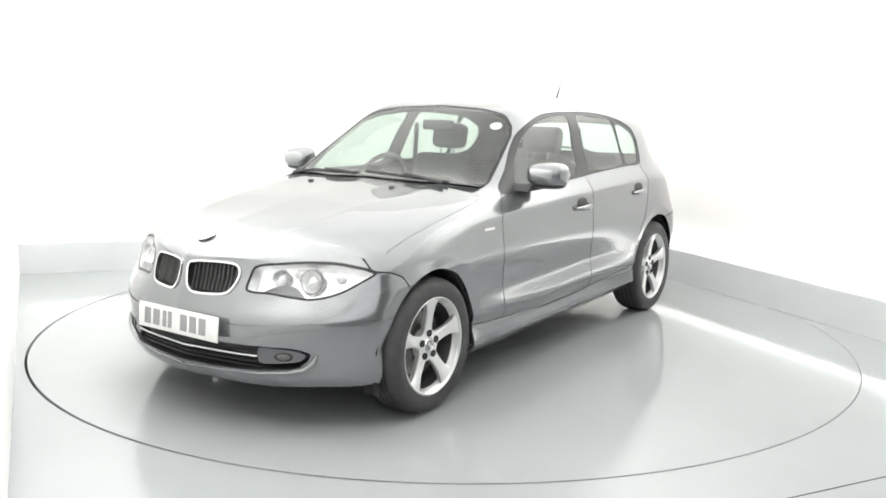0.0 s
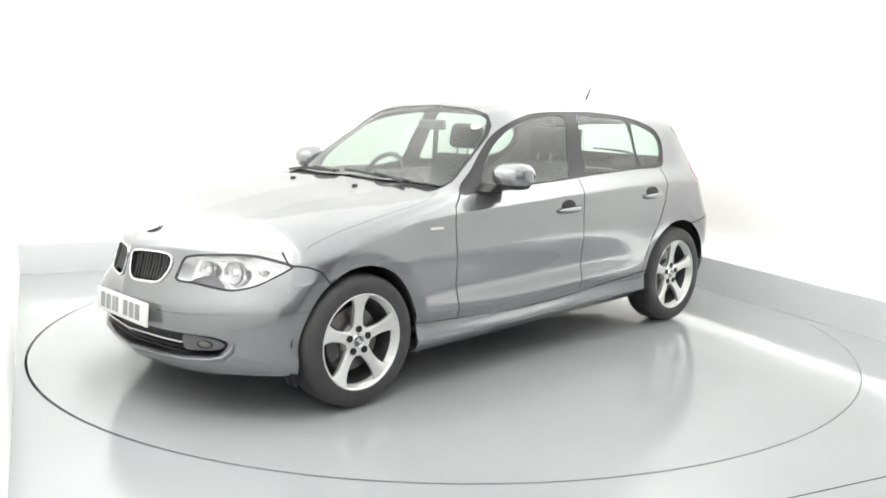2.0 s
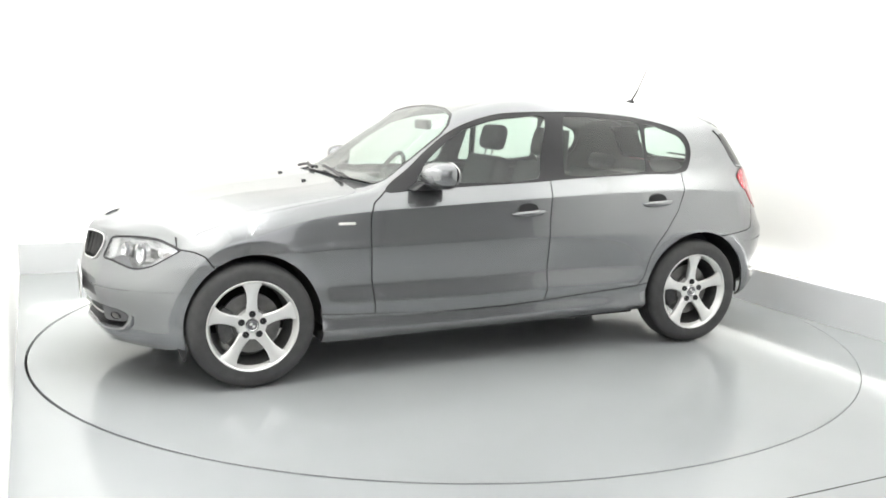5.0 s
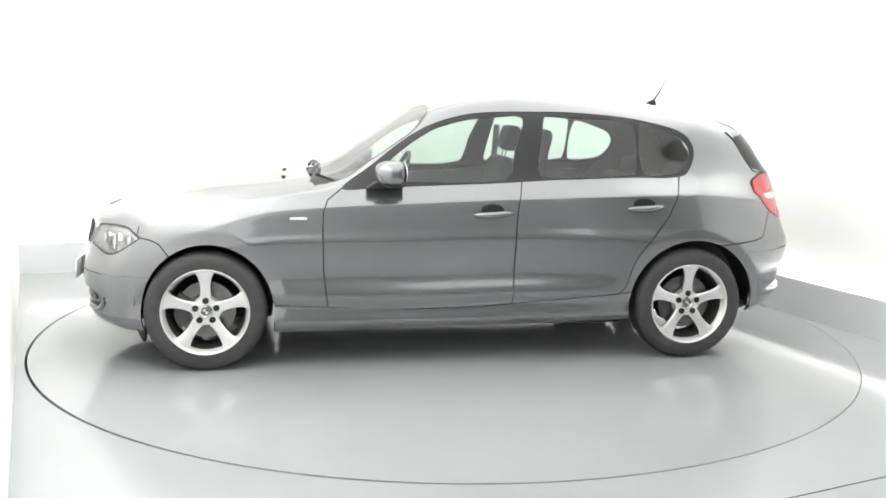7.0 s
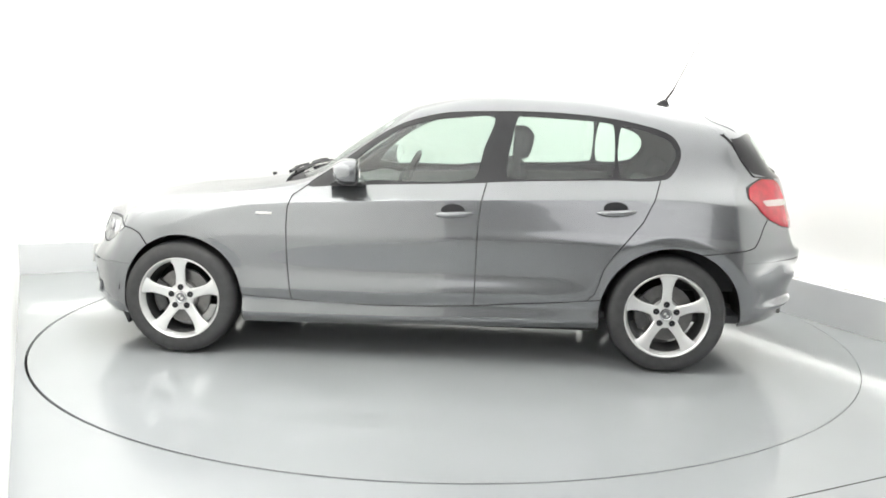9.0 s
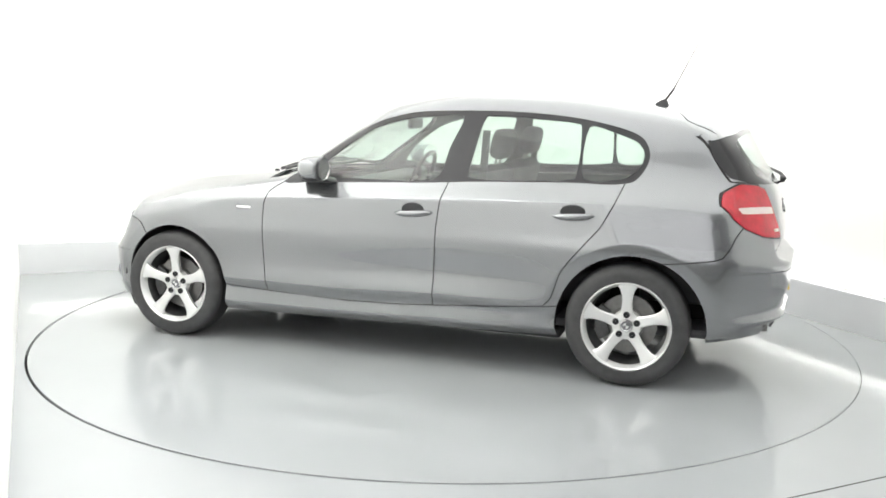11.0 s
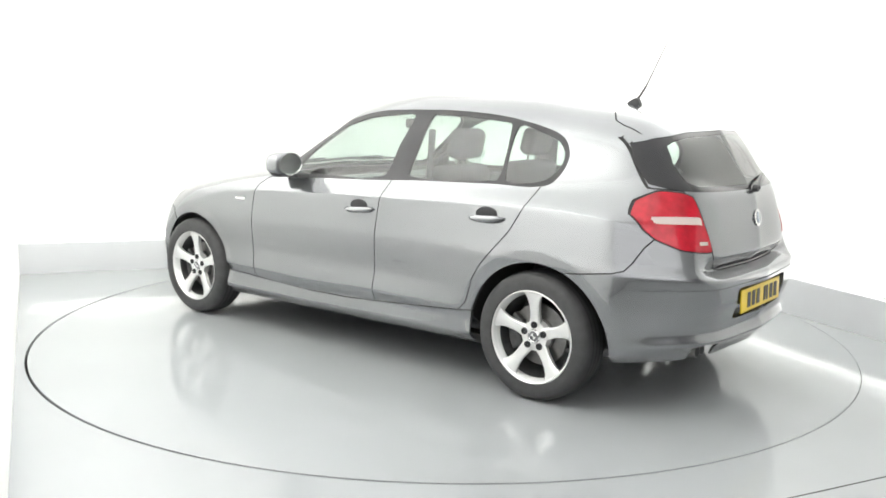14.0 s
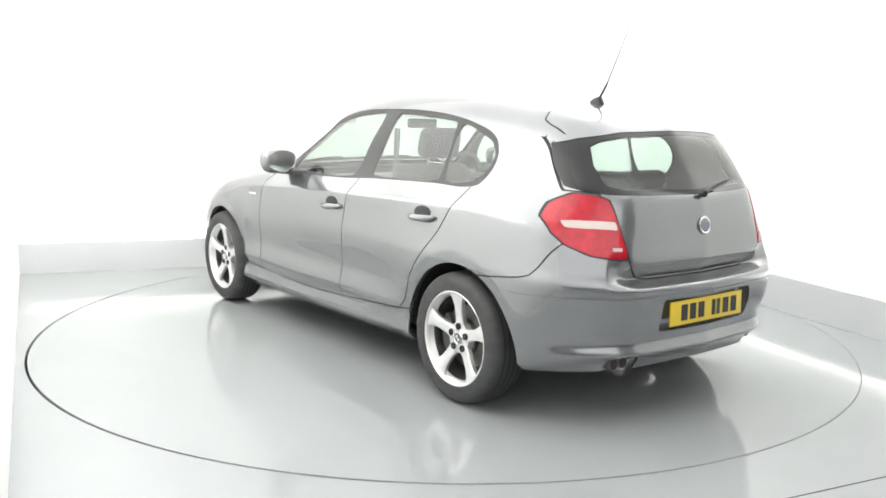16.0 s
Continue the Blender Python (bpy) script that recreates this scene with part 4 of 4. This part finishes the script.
first = wheel()
WHEEL_Z = .316
placing = [(1.33, .748, 0), (-1.33, .752, 0), (1.33, -.748, 180), (-1.33, -.752, 180)]
first.matrix_basis = pose(placing[0][0], placing[0][1], WHEEL_Z, 0, 0, 0)
for x, y, rz in placing[1:]:
    copy_thing(first, pose(x, y, WHEEL_Z, 0, 0, rz))

# wheel housings and floor pan
for cx, r in ((1.33, ARCH_F), (-1.345, ARCH_R)):
    for sg in (1, -1):
        bm = bmesh.new()
        rows = []
        for i in range(33):
            t = math.pi * (-.03 + 1.06 * i / 32)
            rows.append([bm.verts.new((cx + (r + .012) * math.cos(t), y * sg, .305 + (r + .012) * math.sin(t))) for y in (.80 if 0.1 < t < 3.0 else .74, .45)])
        for p, q in zip(rows, rows[1:]):
            bm.faces.new((p[0], p[1], q[1], q[0]))
        bm.faces.new([p[1] for p in rows])
        bmesh.ops.recalc_face_normals(bm, faces=bm.faces[:])
        part("wheel_housing", bm, UNDER, car, "black wheel housing")
part("floor_pan", box_bm(-.98, .98, -.72, .72, .185, .24, .02), UNDER, car, "black underbody")
for sg in (1, -1):
    part("deflector", prism_bm([(1.64, .22), (1.685, .22), (1.655, .150), (1.645, .15)], "y", .70 * sg, .775 * sg, .003), BLACK, car, "black air deflector")
part("front_undertray", box_bm(1.0, 1.93, -.44, .44, .19, .23, .015), UNDER, car, "black engine undertray")
part("rear_undertray", box_bm(-1.90, -1.0, -.44, .44, .255, .31, .02), UNDER, car, "black rear underbody")
for y in (.435, .492):
    exhaust = part("exhaust", tube_bm([(-1.7, y, .29), (-1.92, y, .298), (-1.985, y, .303), (-2.012, y, .303)], .027, 20), STEEL, car, "chrome exhaust tailpipe")
    part("bore", lathe_bm([(.001, 0), (.023, 0), (.023, -.02)], 20), SEAM, exhaust).matrix_basis = pose(-2.014, y, .303, 0, 0, 90)
part("rear_silencer", box_bm(-1.88, -1.68, -.35, .38, .245, .31, .03, 3), UNDER, car)

# the cabin
part("cabin_floor", box_bm(-1.75, .95, -.70, .70, .25, .30, .02), CABIN_TRIM, car)
part("dashboard", prism_bm([(.62, .90), (.40, .955), (.28, .93), (.26, .82), (.35, .60), (.70, .55), (.74, .85)], "y", -.68, .68, .02), CABIN_TRIM, car, "charcoal dashboard")
part("parcel_shelf", box_bm(-1.78, -1.38, -.56, .56, .93, .95, .008), CABIN_TRIM, car)
part("boot_trim", box_bm(-1.80, -1.36, -.58, .58, .40, .80, .03), CABIN_TRIM, car)
for sg in (1, -1):
    part("door_card", prism_bm([(.62, .40), (.58, .915), (-.30, .955), (-1.16, .965), (-.98, .60), (-.92, .40)], "y", .69 * sg, .745 * sg, .012), CABIN_TRIM, car)
bm = bmesh.new()
grid = []
for x in np.linspace(.02, -1.55, 14):
    row = []
    for y in np.linspace(-.50, .50, 11):
        p, n = surface_at("xy", float(x), abs(float(y)))
        row.append(bm.verts.new((float(x), float(y), p.z - .035)))
    grid.append(row)
for a, b in zip(grid, grid[1:]):
    for i in range(10):
        bm.faces.new((a[i], b[i], b[i + 1], a[i + 1]))
part("headliner", bm, HEADLINER, car)


def padded(x0, x1, y0, y1, z0, z1, bevel, lean=0.0, pivot=None):
    bm = box_bm(x0, x1, y0, y1, z0, z1, bevel, 4)
    if lean:
        bmesh.ops.rotate(bm, verts=bm.verts[:], cent=pivot, matrix=Matrix.Rotation(radians(lean), 3, "Y"))
    return bm


for sg in (1, -1):
    y = .36 * sg
    seat = part("front_seat", padded(-.42, .10, y - .25, y + .25, .38, .56, .06), CABIN, car, "anthracite cloth front seat")
    pv = (-.36, y, .50)
    part("backrest", padded(-.44, -.31, y - .245, y + .245, .48, 1.09, .06, -14, pv), CABIN, seat)
    part("headrest", padded(-.425, -.325, y - .13, y + .13, 1.13, 1.30, .045, -14, pv), CABIN, seat)
    for d in (-.05, .05):
        part("headrest_post", tube_bm([(-.50, y + d, 1.03), (-.53, y + d, 1.14)], .007, 8), STEEL, seat)
    part("seat_belt", prism_bm([(-.50, .60), (-.46, .60), (-.50, 1.27), (-.54, 1.27)], "y", .62 * sg, .63 * sg), BLACK, car)
bench = part("rear_bench", padded(-1.20, -.75, -.62, .62, .36, .54, .06), CABIN, car, "anthracite cloth rear bench")
part("backrest", padded(-1.26, -1.13, -.62, .62, .48, 1.0, .05, -20, (-1.18, 0, .5)), CABIN, bench)
for y in (-.36, .36):
    part("headrest", padded(-1.27, -1.18, y - .13, y + .13, 1.02, 1.13, .04, -20, (-1.18, 0, .5)), CABIN, bench)
ring = [(0, .18 * math.cos(2 * math.pi * k / 40), .18 * math.sin(2 * math.pi * k / 40)) for k in range(40)]
wheel_m = pose(.20, -.36, .92, 0, -24, 0)
steering = part("steering_wheel", tube_bm(ring, .015, 10, True), BLACK, car, "black steering wheel")
steering.matrix_basis = wheel_m
part("boss", padded(-.01, .05, -.07, .07, -.06, .06, .02), BLACK, steering)
for a in (0, 180, 270):
    part("spoke", tube_bm([(0.01, .05 * math.cos(radians(a)), .05 * math.sin(radians(a))), (0, .175 * math.cos(radians(a)), .175 * math.sin(radians(a)))], .013, 8), BLACK, steering)
part("interior_mirror", padded(.10, .13, -.11, .11, 1.25, 1.31, .012), BLACK, car)
p, n = surface_at("xy", .22, .47)
part("sticker", lathe_bm([(.001, 0), (.034, 0), (.035, -.001)], 24), PLATE_WHITE, car, "small round pale windscreen sticker").matrix_basis = Matrix.Translation(p - n * .012) @ n.to_track_quat("Y", "Z").to_matrix().to_4x4()

# the turntable's axis lies a little ahead and to the left of the car's middle
for o in car.children:
    o.matrix_basis = Matrix.Translation((.083, .060, 0)) @ o.matrix_basis


def motions():
    turn = [(0.0, 235.9), (0.5, 233.95), (1.0, 231.35), (1.5, 228.0)]
    turn += [(2.0 + 0.5 * i, 224.5 - 3.46 * i) for i in range(29)]
    walk(car, [(t, pose(0, 0, 0, 0, 0, a)) for t, a in turn])
    walk(table, [(t, pose(0, 0, 0, 0, 0, a)) for t, a in turn])


motions()
